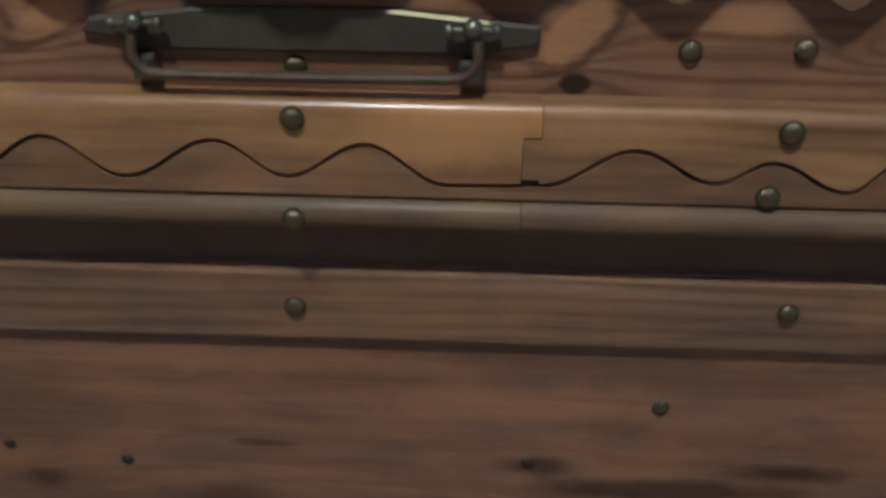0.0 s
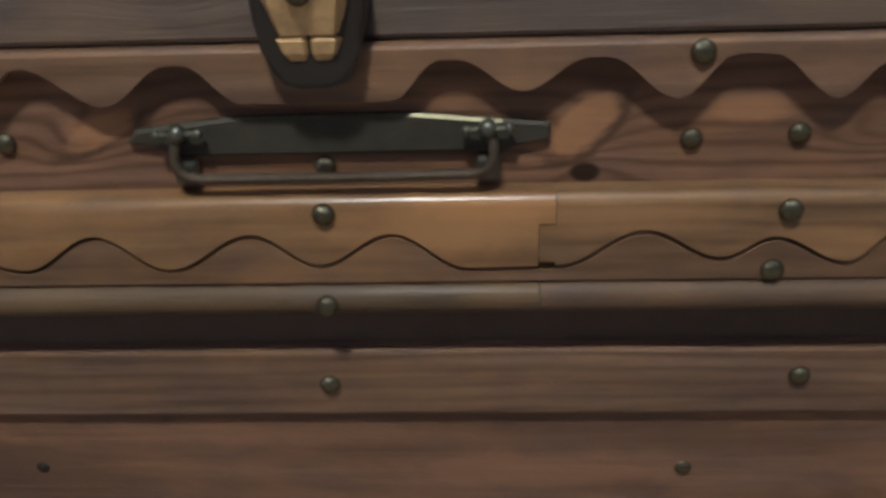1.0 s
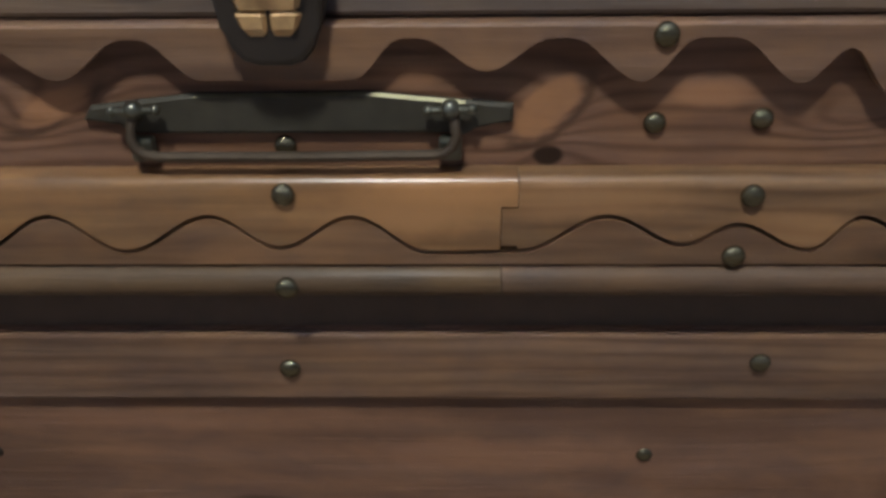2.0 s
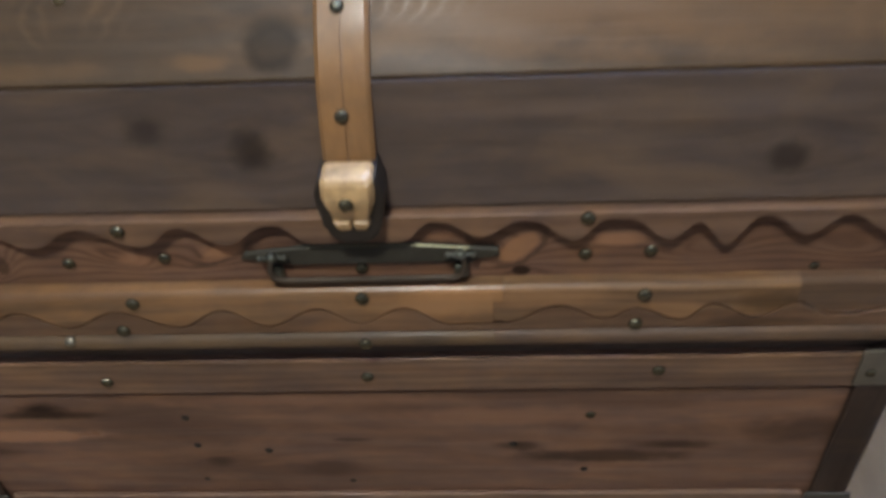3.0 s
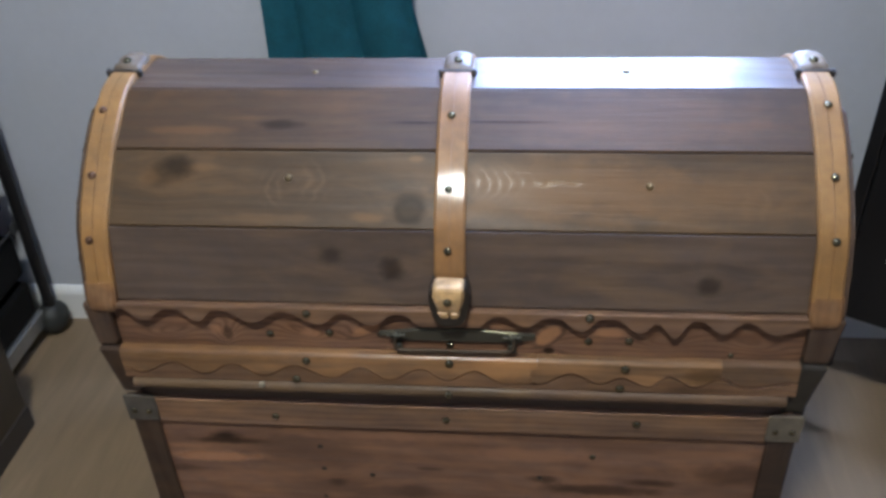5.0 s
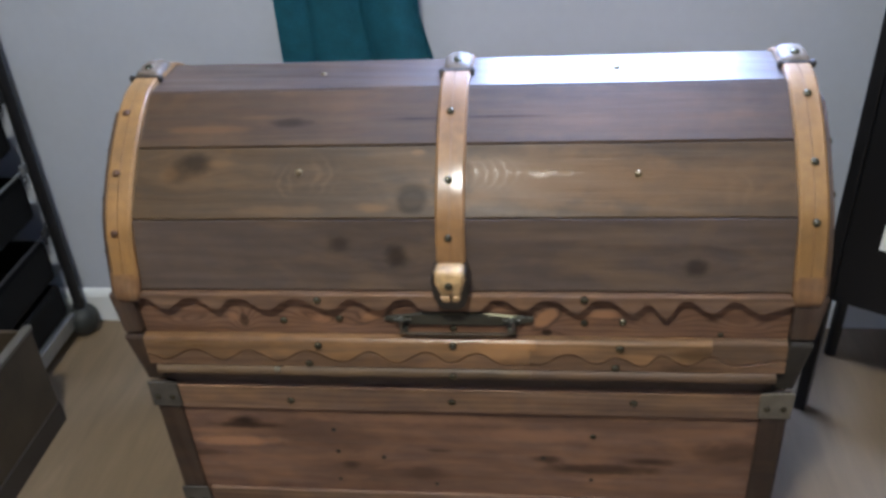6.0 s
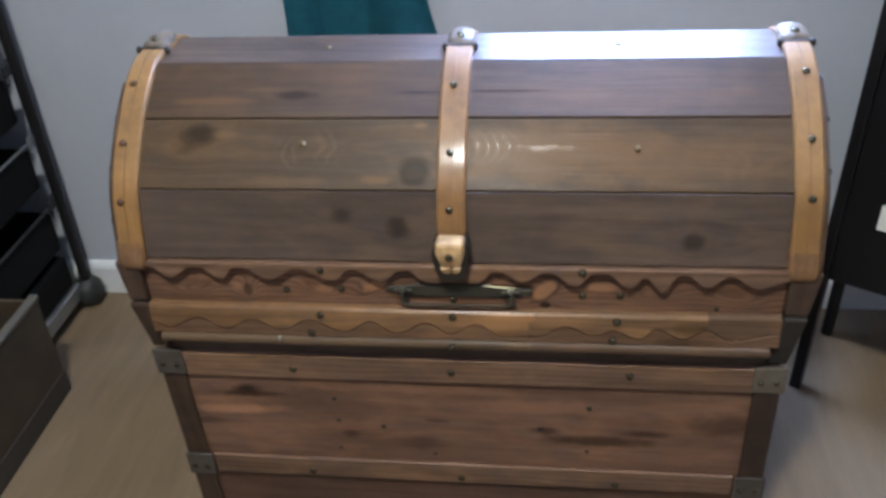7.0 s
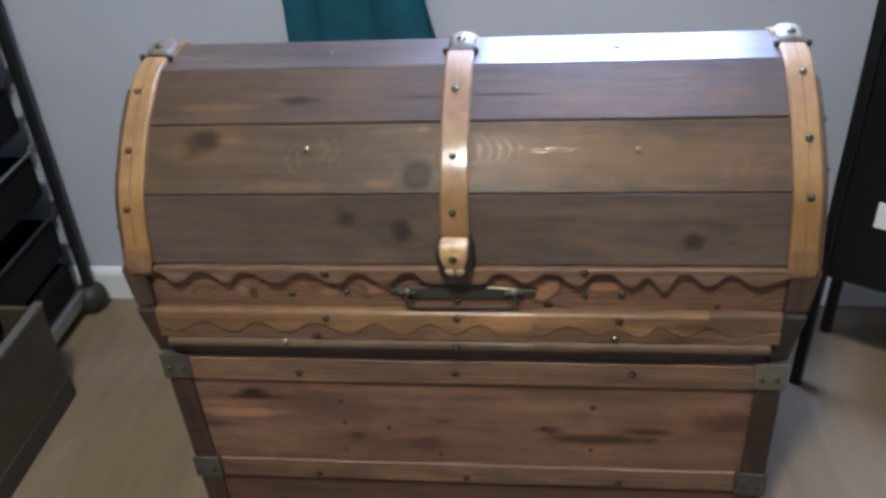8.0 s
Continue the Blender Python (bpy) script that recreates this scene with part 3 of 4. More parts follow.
def wave_board(line, z_top, y0, y1, r):
    """A board with a wavy lower edge and a front top edge rounded by r."""
    arcs = [(y0 + r - r * math.cos(a), z_top - r + r * math.sin(a)) for a in (math.pi / 2 * k / 6 for k in range(7))]
    return swept([[(x, y1, z), (x, y0, z)] + [(x, y, zz) for y, zz in arcs] + [(x, y1, z_top)] for x, z in line])


def wave_foot(line, z_low, y0, y1):
    """A board with a wavy upper edge."""
    return swept([[(x, y1, z_low), (x, y0, z_low), (x, y0, z), (x, y1, z)] for x, z in line])


def tube(points, radius, seg=10):
    bm = bmesh.new()
    rings = []
    pts = [Vector(p) for p in points]
    up = Vector((0, 1, 0.123)).normalized()
    for i, p in enumerate(pts):
        d = (pts[min(i + 1, len(pts) - 1)] - pts[max(i - 1, 0)]).normalized()
        u = d.cross(up).normalized()
        v = d.cross(u).normalized()
        rings.append([bm.verts.new(p + radius * (math.cos(a) * u + math.sin(a) * v)) for a in (2 * math.pi * k / seg for k in range(seg))])
    for r, s in zip(rings, rings[1:]):
        for k in range(seg):
            bm.faces.new((r[k], r[(k + 1) % seg], s[(k + 1) % seg], s[k]))
    bm.faces.new(rings[0])
    bm.faces.new(rings[-1])
    return bm


def cylinder(x, y, z0, z1, r, seg=16):
    bm = bmesh.new()
    bmesh.ops.create_cone(bm, cap_ends=True, segments=seg, radius1=r, radius2=r, depth=z1 - z0, matrix=Matrix.Translation((x, y, (z0 + z1) / 2)))
    return bm


def ball(x, y, z, r, sx=1, sy=1, sz=1):
    bm = bmesh.new()
    bmesh.ops.create_uvsphere(bm, u_segments=20, v_segments=12, radius=r, matrix=Matrix.LocRotScale((x, y, z), None, (sx, sy, sz)))
    return bm


def stud_mesh(metal):
    """A domed nail head with a thin rim, facing +z, one unit in radius."""
    bm = bmesh.new()
    rows = [(1.0, -0.25), (1.0, 0.05), (0.97, 0.20), (0.82, 0.40), (0.55, 0.56), (0.25, 0.64)]
    seg = 14
    loops = [[bm.verts.new((r * math.cos(2 * math.pi * k / seg), r * math.sin(2 * math.pi * k / seg), h)) for k in range(seg)] for r, h in rows]
    for a, b in zip(loops, loops[1:]):
        for k in range(seg):
            bm.faces.new((a[k], a[(k + 1) % seg], b[(k + 1) % seg], b[k]))
    bm.faces.new(loops[-1])
    return finish("stud", bm, metal, True)


STUD, BRASS_STUD, NAIL, RUST_STUD, BRIGHT_STUD = (stud_mesh(m) for m in (mat_iron, mat_brass, mat_nail, mat_rust, mat_bright))


def stud(parent, x, y, z, normal, r=0.0052, mesh=None):
    ob = new("stud", mesh or STUD)
    ob.parent = parent
    ob.matrix_parent_inverse = parent.matrix_world.inverted()
    turn = Vector(normal).to_track_quat("Z", "Y").to_matrix().to_4x4()
    ob.matrix_basis = Matrix.Translation((x, y, z)) @ turn @ Matrix.Diagonal((r, r, r, 1))
    return ob


FRONT = (0, -1, 0)

# ---- the room ----
WALL_Y = 0.568
X0, X1, Y0, CEIL = -1.9, 2.1, -4.6, 2.40


def structure(name, bm, material, label, category):
    ob = new(name, finish(name, bm, material))
    return tagged(ob, label, category, "", "structure")


structure("floor", box(X0 - 0.1, X1 + 0.1, Y0 - 0.1, WALL_Y + 0.12, -0.05, 0.0), mat_floor, "tan smooth floor with a faint streaky grain", "floor")
structure("ceiling", box(X0 - 0.1, X1 + 0.1, Y0 - 0.1, WALL_Y + 0.12, CEIL, CEIL + 0.05), mat_ceiling, "plain white painted ceiling", "ceiling")
WX0, WX1, WZ0, WZ1 = -0.02, 0.49, 0.74, 2.25
wall = box(X0 - 0.1, WX0, WALL_Y, WALL_Y + 0.12, 0, CEIL)
box(WX1, X1 + 0.1, WALL_Y, WALL_Y + 0.12, 0, CEIL, bm=wall)
box(WX0, WX1, WALL_Y, WALL_Y + 0.12, 0, WZ0, bm=wall)
box(WX0, WX1, WALL_Y, WALL_Y + 0.12, WZ1, CEIL, bm=wall)
structure("wall_north", wall, mat_wall, "pale grey painted wall behind the chest", "wall")
structure("wall_west", box(X0 - 0.1, X0, Y0, WALL_Y, 0, CEIL), mat_wall_far, "pale grey painted side wall", "wall")
structure("wall_east", box(X1, X1 + 0.1, Y0, WALL_Y, 0, CEIL), mat_wall_far, "pale grey painted side wall", "wall")
structure("wall_south", box(X0 - 0.1, X1 + 0.1, Y0 - 0.1, Y0, 0, CEIL), mat_wall_far, "pale grey painted wall across the room", "wall")


def baseboard(x0, x1):
    y = WALL_Y
    bm = band([(y, 0.001), (y - 0.012, 0.001), (y - 0.012, 0.060), (y - 0.009, 0.068), (y - 0.004, 0.074), (y, 0.074)], x0, x1)
    return structure("baseboard", bm, mat_white, "white painted baseboard along the wall", "baseboard")


baseboard(X0 + 0.001, X1 - 0.001)

window = root("window_1", (WX0 + WX1) / 2, WALL_Y + 0.06, WZ0, "white framed window with cold daylight outside", "window", kind="structure")
for nm, b in (("sill", (WX0 - 0.02, WX1 + 0.02, WALL_Y - 0.012, WALL_Y + 0.09, WZ0 - 0.02, WZ0 + 0.003)),
              ("frame_head", (WX0, WX1, WALL_Y + 0.05, WALL_Y + 0.09, WZ1 - 0.04, WZ1)),
              ("frame_foot", (WX0, WX1, WALL_Y + 0.05, WALL_Y + 0.09, WZ0 + 0.004, WZ0 + 0.04)),
              ("frame_jamb", (WX0, WX0 + 0.035, WALL_Y + 0.05, WALL_Y + 0.09, WZ0 + 0.041, WZ1 - 0.041)),
              ("frame_jamb", (WX1 - 0.035, WX1, WALL_Y + 0.05, WALL_Y + 0.09, WZ0 + 0.041, WZ1 - 0.041))):
    part(nm, box(*b, 0.004), mat_white, window)
pane = part("pane", box(WX0 + 0.036, WX1 - 0.036, WALL_Y + 0.066, WALL_Y + 0.070, WZ0 + 0.041, WZ1 - 0.041), mat_glass, window)
pane.visible_shadow = False
structure("backdrop", box(-1.2, 1.8, 1.5, 1.52, 0.0, 3.2), mat_outside, "pale blue overcast sky outside the window", "backdrop")

lamp = root("ceiling_light", LAMP[0], LAMP[1], CEIL, "round white flush ceiling light with warm glow", "ceiling light")
part("base", cylinder(LAMP[0], LAMP[1], CEIL - 0.03, CEIL - 0.001, 0.17, 32), mat_white, lamp)
part("diffuser", cylinder(LAMP[0], LAMP[1], CEIL - 0.06, CEIL - 0.031, 0.155, 32), mat_diffuser, lamp, "glowing opal diffuser")


# teal curtain, drawn to one side of the window
def curtain():
    bm = bmesh.new()
    rows, cols = 24, 60
    grid = []
    for i in range(rows + 1):
        z = 0.30 + (2.28 - 0.30) * i / rows
        xr = -0.082 + 0.27 * max(0.0, 0.62 - z) - 0.02 * max(0.0, z - 0.62)
        xl = -0.312
        line = []
        for j in range(cols + 1):
            u = j / cols
            x = xl + (xr - xl) * u
            fold = 0.024 * abs(math.sin(math.pi * (u * 2.63 + 0.447))) ** 0.40
            y = WALL_Y - 0.022 - fold + 0.003 * math.sin(9 * u + 5 * z)
            line.append(bm.verts.new((x, y, z)))
        grid.append(line)
    for a, b in zip(grid, grid[1:]):
        for j in range(cols):
            bm.faces.new((a[j], a[j + 1], b[j + 1], b[j]))
    bmesh.ops.solidify(bm, geom=bm.faces[:], thickness=0.003)
    ob = new("curtain", finish("curtain", bm, mat_teal, True))
    return tagged(ob, "dark teal cloth curtain hanging in soft folds against the wall", "curtain")


curtain()

# ---- the chest ----
chest = root("treasure_chest", 0.01, 0.2, 0.0, "domed brown wooden treasure chest with tan straps and brass studs", "chest")
XL, XR = -0.3930, 0.4105          # body
LL, LR = -0.4085, 0.4320          # lid, over the straps
YB = 0.395


def lean(z):
    return 0.0055 + (0.32 - z) * 0.035


def leaning_board(x0, x1, z0, z1, proud, thick, bevel=0.002):
    bm = box(x0, x1, -proud, thick, z0, z1, bevel)
    for v in bm.verts:
        v.co.y += lean(v.co.z)
    return bm


# body
part("front_board", leaning_board(XL + 0.004, XR - 0.004, 0.094, 0.3200, 0, 0.014), mat_panel, chest, "reddish brown knotty front board")
part("front_board", leaning_board(XL + 0.004, XR - 0.004, 0.012, 0.0925, 0, 0.014), mat_plinth, chest)
part("side_board", box(XL, XL + 0.014, 0.034, YB - 0.02, 0.012, 0.326, 0.002), mat_panel, chest)
part("side_board", box(XR - 0.014, XR, 0.034, YB - 0.02, 0.012, 0.326, 0.002), mat_panel, chest)
part("back_board", box(XL + 0.004, XR - 0.004, YB - 0.018, YB - 0.004, 0.012, 0.326, 0.002), mat_panel, chest)
part("bottom_board", box(XL + 0.004, XR - 0.004, 0.03, YB - 0.02, 0.002, 0.0115), mat_plinth, chest)

upper_batten = part("batten", leaning_board(XL + 0.032, XR - 0.032, 0.2788, 0.3192, 0.0050, 0.0, 0.0020), mat_batten, chest)
lower_batten = part("batten", leaning_board(XL + 0.036, XR - 0.036, 0.087, 0.124, 0.0065, 0.0, 0.0022), mat_batten, chest)
for x, z in ((-0.211, 0.2960), (0.0, 0.2990), (0.227, 0.3030)):
    stud(upper_batten, x, lean(z) - 0.0050, z, FRONT)
for x in (-0.212, 0.004, 0.218):
    stud(lower_batten, x, lean(0.098) - 0.0065, 0.098, FRONT)
for x0, x1, sx in ((XL - 0.003, XL + 0.030, -1), (XR - 0.030, XR + 0.003, 1)):
    post = leaning_board(x0, x1, 0.010, 0.326, 0.0055, 0.0, 0.003)
    xs = (x0, x0 + 0.006) if sx < 0 else (x1 - 0.006, x1)
    box(xs[0], xs[1], 0.026, 0.05, 0.010, 0.326, 0.002, bm=post)
    part("corner_post", post, mat_trim, chest)
    for zc in (0.3050, 0.104):
        xa, xb = (XL - 0.006, XL + 0.034) if sx < 0 else (XR - 0.034, XR + 0.006)
        br = part("corner_bracket", leaning_board(xa, xb, zc - 0.021, zc + 0.021, 0.0085, -0.0050, 0.0012), mat_bracket if sx > 0 and zc > 0.2 else mat_bracket_dark, chest, "dull tin corner bracket")
        for dx in (0.010, 0.029):
            stud(br, xa + dx, lean(zc) - 0.0085, zc - 0.004, FRONT, 0.0040)
for x, z, r in ((0.179, 0.238, 0.0046), (-0.163, 0.239, 0.0038), (-0.162, 0.198, 0.0036), (-0.100, 0.189, 0.0038), (-0.166, 0.1435, 0.0030), (0.115, 0.196, 0.0040), (-0.031, 0.139, 0.0032), (0.178, 0.156, 0.0034)):
    stud(chest, x, lean(z) + 0.0008, z, FRONT, r, STUD if r > 0.0045 else NAIL)

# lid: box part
part("gap_board", box(XL + 0.016, XR - 0.016, 0.0075, 0.0285, 0.3196, 0.3470), mat_recess, chest, "recessed inner board between lid and body, coloured dark for the gap's shade")
back_front = part("lid_front", box(-0.3818, 0.3980, 0.0030, 0.017, 0.3735, 0.4700, 0.001), mat_backboard, chest, "swirl-grained lid front board with a dark knot")
for x, z in ((0.0085, 0.4153), (0.1645, 0.4252), (0.209, 0.4268), (-0.130, 0.4285), (-0.200, 0.4250)):
    stud(back_front, x, 0.003, z, FRONT, 0.0049)
stud(back_front, 0.322, 0.003, 0.410, FRONT, 0.0035)

C, V = 0.4645, 0.4478
scallop_keys = [(-0.382, 0.4590), (-0.368, C), (-0.344, V), (-0.312, C), (-0.304, C), (-0.279, V), (-0.257, C), (-0.249, C), (-0.216, V), (-0.180, C), (-0.138, V), (-0.111, C),
                (-0.079, V), (-0.050, C), (-0.044, C), (-0.0215, V), (0.040, V), (0.060, C), (0.067, C), (0.0935, 0.4510), (0.120, C), (0.126, C), (0.1560, 0.4465), (0.177, C), (0.190, C),
                (0.2195, 0.4455), (0.236, 0.4600), (0.2565, 0.4400), (0.275, C), (0.281, C), (0.308, V), (0.331, C), (0.363, V), (0.398, 0.459)]
edge = wave_line(scallop_keys)
scallop = part("scalloped_board", wave_board(edge, 0.4702, -0.0068, 0.0022, 0.0016), mat_scallop, chest, "board with a cut scalloped lower edge")
for x, z in ((-0.151, 0.4625), (0.1635, 0.4655)):
    stud(scallop, x, -0.0068, z, FRONT)

wave_keys = [(-0.3815, 0.380), (-0.360, 0.372), (-0.318, 0.388), (-0.283, 0.372), (-0.248, 0.388), (-0.212, 0.372), (-0.174, 0.388), (-0.130, 0.3712), (-0.095, 0.388),
             (-0.064, 0.3708), (-0.025, 0.388), (0.004, 0.3726), (0.0365, 0.3876), (0.070, 0.3702), (0.109, 0.3708), (0.146, 0.3876), (0.180, 0.3738), (0.2015, 0.3836),
             (0.234, 0.371), (0.254, 0.387), (0.285, 0.373), (0.312, 0.386), (0.340, 0.373), (0.397, 0.382)]
wave_pts = wave_line(wave_keys, 0.003)


def rail_piece(x0, x1, material, face, label="", tongue=0.0, toe=0.0):
    """A rail over the wavy cut; tongue: how far its upper half runs on past x1; toe: how far its lower half runs back before x0."""
    low = [(x, z + 0.0012) for x, z in wave_pts if x0 < x < x1]
    low = [(x0, low[0][1])] + low + [(x1, low[-1][1])]
    if tongue:
        low += [(x1 + 0.0002, 0.3925), (x1 + tongue, 0.3925)]
    bm = wave_board(low, 0.4062, face, 0.0025, 0.0060)
    if toe:
        under = [(x0 - toe, 0.3735), (x0, 0.3735)]
        join(bm, wave_board(under, 0.3920, face, 0.0025, 0.0006))
    return part("rail", bm, material, chest, label, True)


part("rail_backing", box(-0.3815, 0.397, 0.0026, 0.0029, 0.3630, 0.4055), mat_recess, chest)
rail_a = rail_piece(-0.3815, 0.1003, mat_rail, -0.0105, "honey-coloured rail with a shiny worn edge and a painted highlight", tongue=0.0074)
rail_b = rail_piece(0.1080, 0.3120, mat_rail_b, -0.0100, toe=0.0072)
rail_piece(0.3125, 0.397, mat_rail_tail, -0.0080)
strip_top = [(x, z - 0.0012) for x, z in wave_pts]
strip = part("wave_strip", wave_foot(strip_top, 0.3642, -0.0100, 0.0025), mat_strip, chest)
for r, x, z in ((rail_a, -0.158, 0.3970), (rail_a, 0.008, 0.3985), (rail_b, 0.206, 0.3975)):
    stud(r, x, -0.0105, z, FRONT)
for x in (-0.173, 0.202):
    stud(strip, x, -0.0105, 0.3685, FRONT)


def lip(x0, x1, material):
    curve = [(-0.0062 - 0.0086 * math.cos(a), 0.3552 + 0.0078 * math.sin(a)) for a in (radians(-88 + 176 * k / 14) for k in range(15))]
    prof = [(0.019, 0.3474)] + curve + [(0.019, 0.3630)]
    return part("lip_moulding", band(prof, x0, x1), material, chest, "rounded lip moulding along the lid's lower edge", True)


lip_a = lip(-0.3730, 0.1010, mat_lip)
lip(0.1014, 0.3880, mat_lip_b)
stud(lip_a, 0.0062, -0.0145, 0.3545, FRONT)
stud(lip_a, -0.215, -0.0128, 0.3605, (0, -1, 0.9), 0.0042, BRIGHT_STUD)
for x0, x1 in ((LL - 0.0045, -0.3822), (0.3984, LR + 0.0025)):
    for z0, z1, y0, mm in ((0.4090, 0.4680, -0.0065, mat_corner), (0.3275, 0.4075, -0.0110, mat_trim)):
        bm = box(x0, x1, y0, 0.06, z0, z1, 0.0035)
        for v in bm.verts:
            side = 1 if v.co.x < 0 else -1
            if abs(v.co.x - 0.0118) > 0.405:
                v.co.x += side * (0.468 - v.co.z) * (0.115 if side > 0 else 0.150)
            elif z0 < 0.4:
                v.co.x += side * (0.4075 - v.co.z) * 0.13
            if v.co.y < 0.02 and z0 < 0.4:
                v.co.y += 0.014 * max(0.0, (0.3750 - v.co.z) / 0.0475) ** 2
        part("lid_corner", bm, mat_greyed if x0 > 0 and z0 < 0.4 else mm, chest, "greyed worn lid corner block" if x0 > 0 and z0 < 0.4 else "dark worn lid corner block")
part("lid_side", box(LL + 0.020, LL + 0.034, 0.061, YB - 0.001, 0.3475, 0.470, 0.002), mat_trim, chest)
part("lid_side", box(LR - 0.034, LR - 0.020, 0.061, YB - 0.001, 0.3475, 0.470, 0.002), mat_trim, chest)
part("lid_back", box(LL + 0.02, LR - 0.02, YB - 0.014, YB, 0.3475, 0.470, 0.002), mat_stave[4], chest)

# lid: staves of the barrel top
RIDGE = 0.1975
half = [(0.000, 0.4710), (0.022, 0.5570), (0.0840, 0.6210), (0.1500, 0.6645)]
poly = half + [(2 * RIDGE - y, z) for y, z in half[::-1]]


def inward(p, d):
    c = Vector((RIDGE, 0.45))
    q = Vector(p)
    return tuple(q + (c - q).normalized() * d)


SL, SR = -0.3955, 0.4140
for i, (a, b) in enumerate(zip(poly, poly[1:])):
    va, vb = Vector(a), Vector(b)
    t = (vb - va).normalized()
    ga, gb = va + t * 0.0009, vb - t * 0.0009
    ia, ib = Vector(inward(a, 0.014)), Vector(inward(b, 0.014))
    n = Vector((-t.y, t.x))
    worn = 0.0042 if i == 3 else 0.0016
    prof = [tuple(ia), tuple(ga - n * worn * 0.7), tuple(ga + t * worn), tuple(gb - t * 0.0006), tuple(gb - n * 0.0008), tuple(ib)]
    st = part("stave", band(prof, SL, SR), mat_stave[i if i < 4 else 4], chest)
    nrm = (0, n.x, n.y)
    if i == 1:
        for x, up in ((-0.169, 0.64), (0.223, 0.58)):
            p = va.lerp(vb, up)
            stud(st, x, p.x, p.y, nrm, 0.0040, BRASS_STUD)
    if i == 3:
        for x in (-0.159, 0.204):
            p = va.lerp(vb, 0.52)
            stud(st, x, p.x, p.y, nrm, 0.0040, BRASS_STUD)
for x0, x1 in ((SL - 0.002, SL + 0.014), (SR - 0.014, SR + 0.002)):
    bm = band([inward(p, 0.0145) for p in poly], x0, x1)
    part("lid_end", bm, mat_stave[4], chest)


def arc(offset, y_from, y_to, n=60):
    """Points of the smooth strap line over the staves, between two depths, offset from the staves' corners."""
    keys = []
    for i, p in enumerate(poly):
        prev, nxt = Vector(poly[max(i - 1, 0)]), Vector(poly[min(i + 1, len(poly) - 1)])
        t = (nxt - prev).normalized()
        keys.append(Vector(p) + Vector((-t.y, t.x)) * 0.0085)
    dense = []
    for a, b in zip(keys, keys[1:]):
        dense += [a.lerp(b, k / 16) for k in range(16)]
    dense.append(keys[-1])
    for _ in range(30):
        dense = [dense[0]] + [(p + q * 2 + r) / 4 for p, q, r in zip(dense, dense[1:], dense[2:])] + [dense[-1]]
    line = []
    for i, p in enumerate(dense):
        t = (dense[min(i + 1, len(dense) - 1)] - dense[max(i - 1, 0)]).normalized()
        line.append(p + Vector((-t.y, t.x)) * (offset - 0.0085))
    return [p for p, q in zip(line, dense) if y_from <= q.x + 0.0085 and q.x - 0.0085 <= y_to]


def strap_solid(x0, x1, y_from, y_to, low, high, left=0.0, right=0.0):
    """A bent lath along the strap line; left and right: how far its outer edges are rounded off."""
    outer, shoulder, inner = arc(high, y_from, y_to), arc(high - 0.0022, y_from, y_to), arc(low, y_from, y_to)
    return swept([[(x0, *i), (x0, *(m if left else o)), (x0 + left, *o), (x1 - right, *o), (x1, *(m if right else o)), (x1, *i)] for o, m, i in zip(outer, shoulder, inner)])


def strap_at(x0, x1, y_from, y_to, studs, side=0, material=None):
    material = material or mat_strap
    mid, g = (x0 + x1) / 2, 0.0006
    ob = part("strap", strap_solid(x0, mid - g, y_from, y_to, -0.002, 0.0085, left=0.0026), material, chest, "varnished tan wooden strap over the lid")
    part("strap_half", strap_solid(mid + g, x1, y_from, y_to, -0.002, 0.0085, right=0.0026), material, ob)
    part("strap_groove", band([tuple(p) for p in arc(-0.002, y_from, y_to)] + [tuple(p) for p in arc(0.0074, y_from, y_to)[::-1]], mid - g, mid + g), mat_strap_groove, ob)
    line = arc(0.0085, 0.0, 2 * RIDGE)
    for y in studs:
        i = min(range(1, len(line) - 1), key=lambda k: abs(line[k].x - y))
        t = (line[i + 1] - line[i - 1]).normalized()
        stud(ob, mid - 0.001 + (-0.001 if not side else -0.0040 if side < 0 else 0.0030), line[i].x, line[i].y, (0, -t.y, t.x), 0.0047, RUST_STUD if side < 0 else STUD)
    return ob


strap_at(-0.006, 0.028, 0.006, 0.389, (0.0098, 0.048, 0.113), material=mat_strap_mid)
strap_at(LL + 0.0065, LL + 0.0385, 0.001, 0.394, (0.0110, 0.053, 0.117), -1)
strap_at(LR - 0.0385, LR - 0.0065, 0.001, 0.394, (0.0150, 0.060, 0.128), 1)


for side, xa in ((-1, LL), (1, LR - 0.0075)):
    keep = lambda pts: [tuple(p) for p in pts if p.x < 0.150 and p.y < 0.650]
    rim = part("lid_rim", band(keep(arc(-0.010, 0.0, 0.394)) + keep(arc(0.0015, 0.0, 0.394))[::-1], xa, xa + 0.0075), mat_corner, chest, "dark brown rim beside the end strap")
    line = arc(0.0015, 0.0, 0.394)
    for y in (0.012, 0.040, 0.085):
        p = min(line, key=lambda q: abs(q.x - y))
        stud(rim, xa + (0.0 if side < 0 else 0.0075), p.x + 0.004, p.y - 0.004, (side, 0, 0), 0.0046)
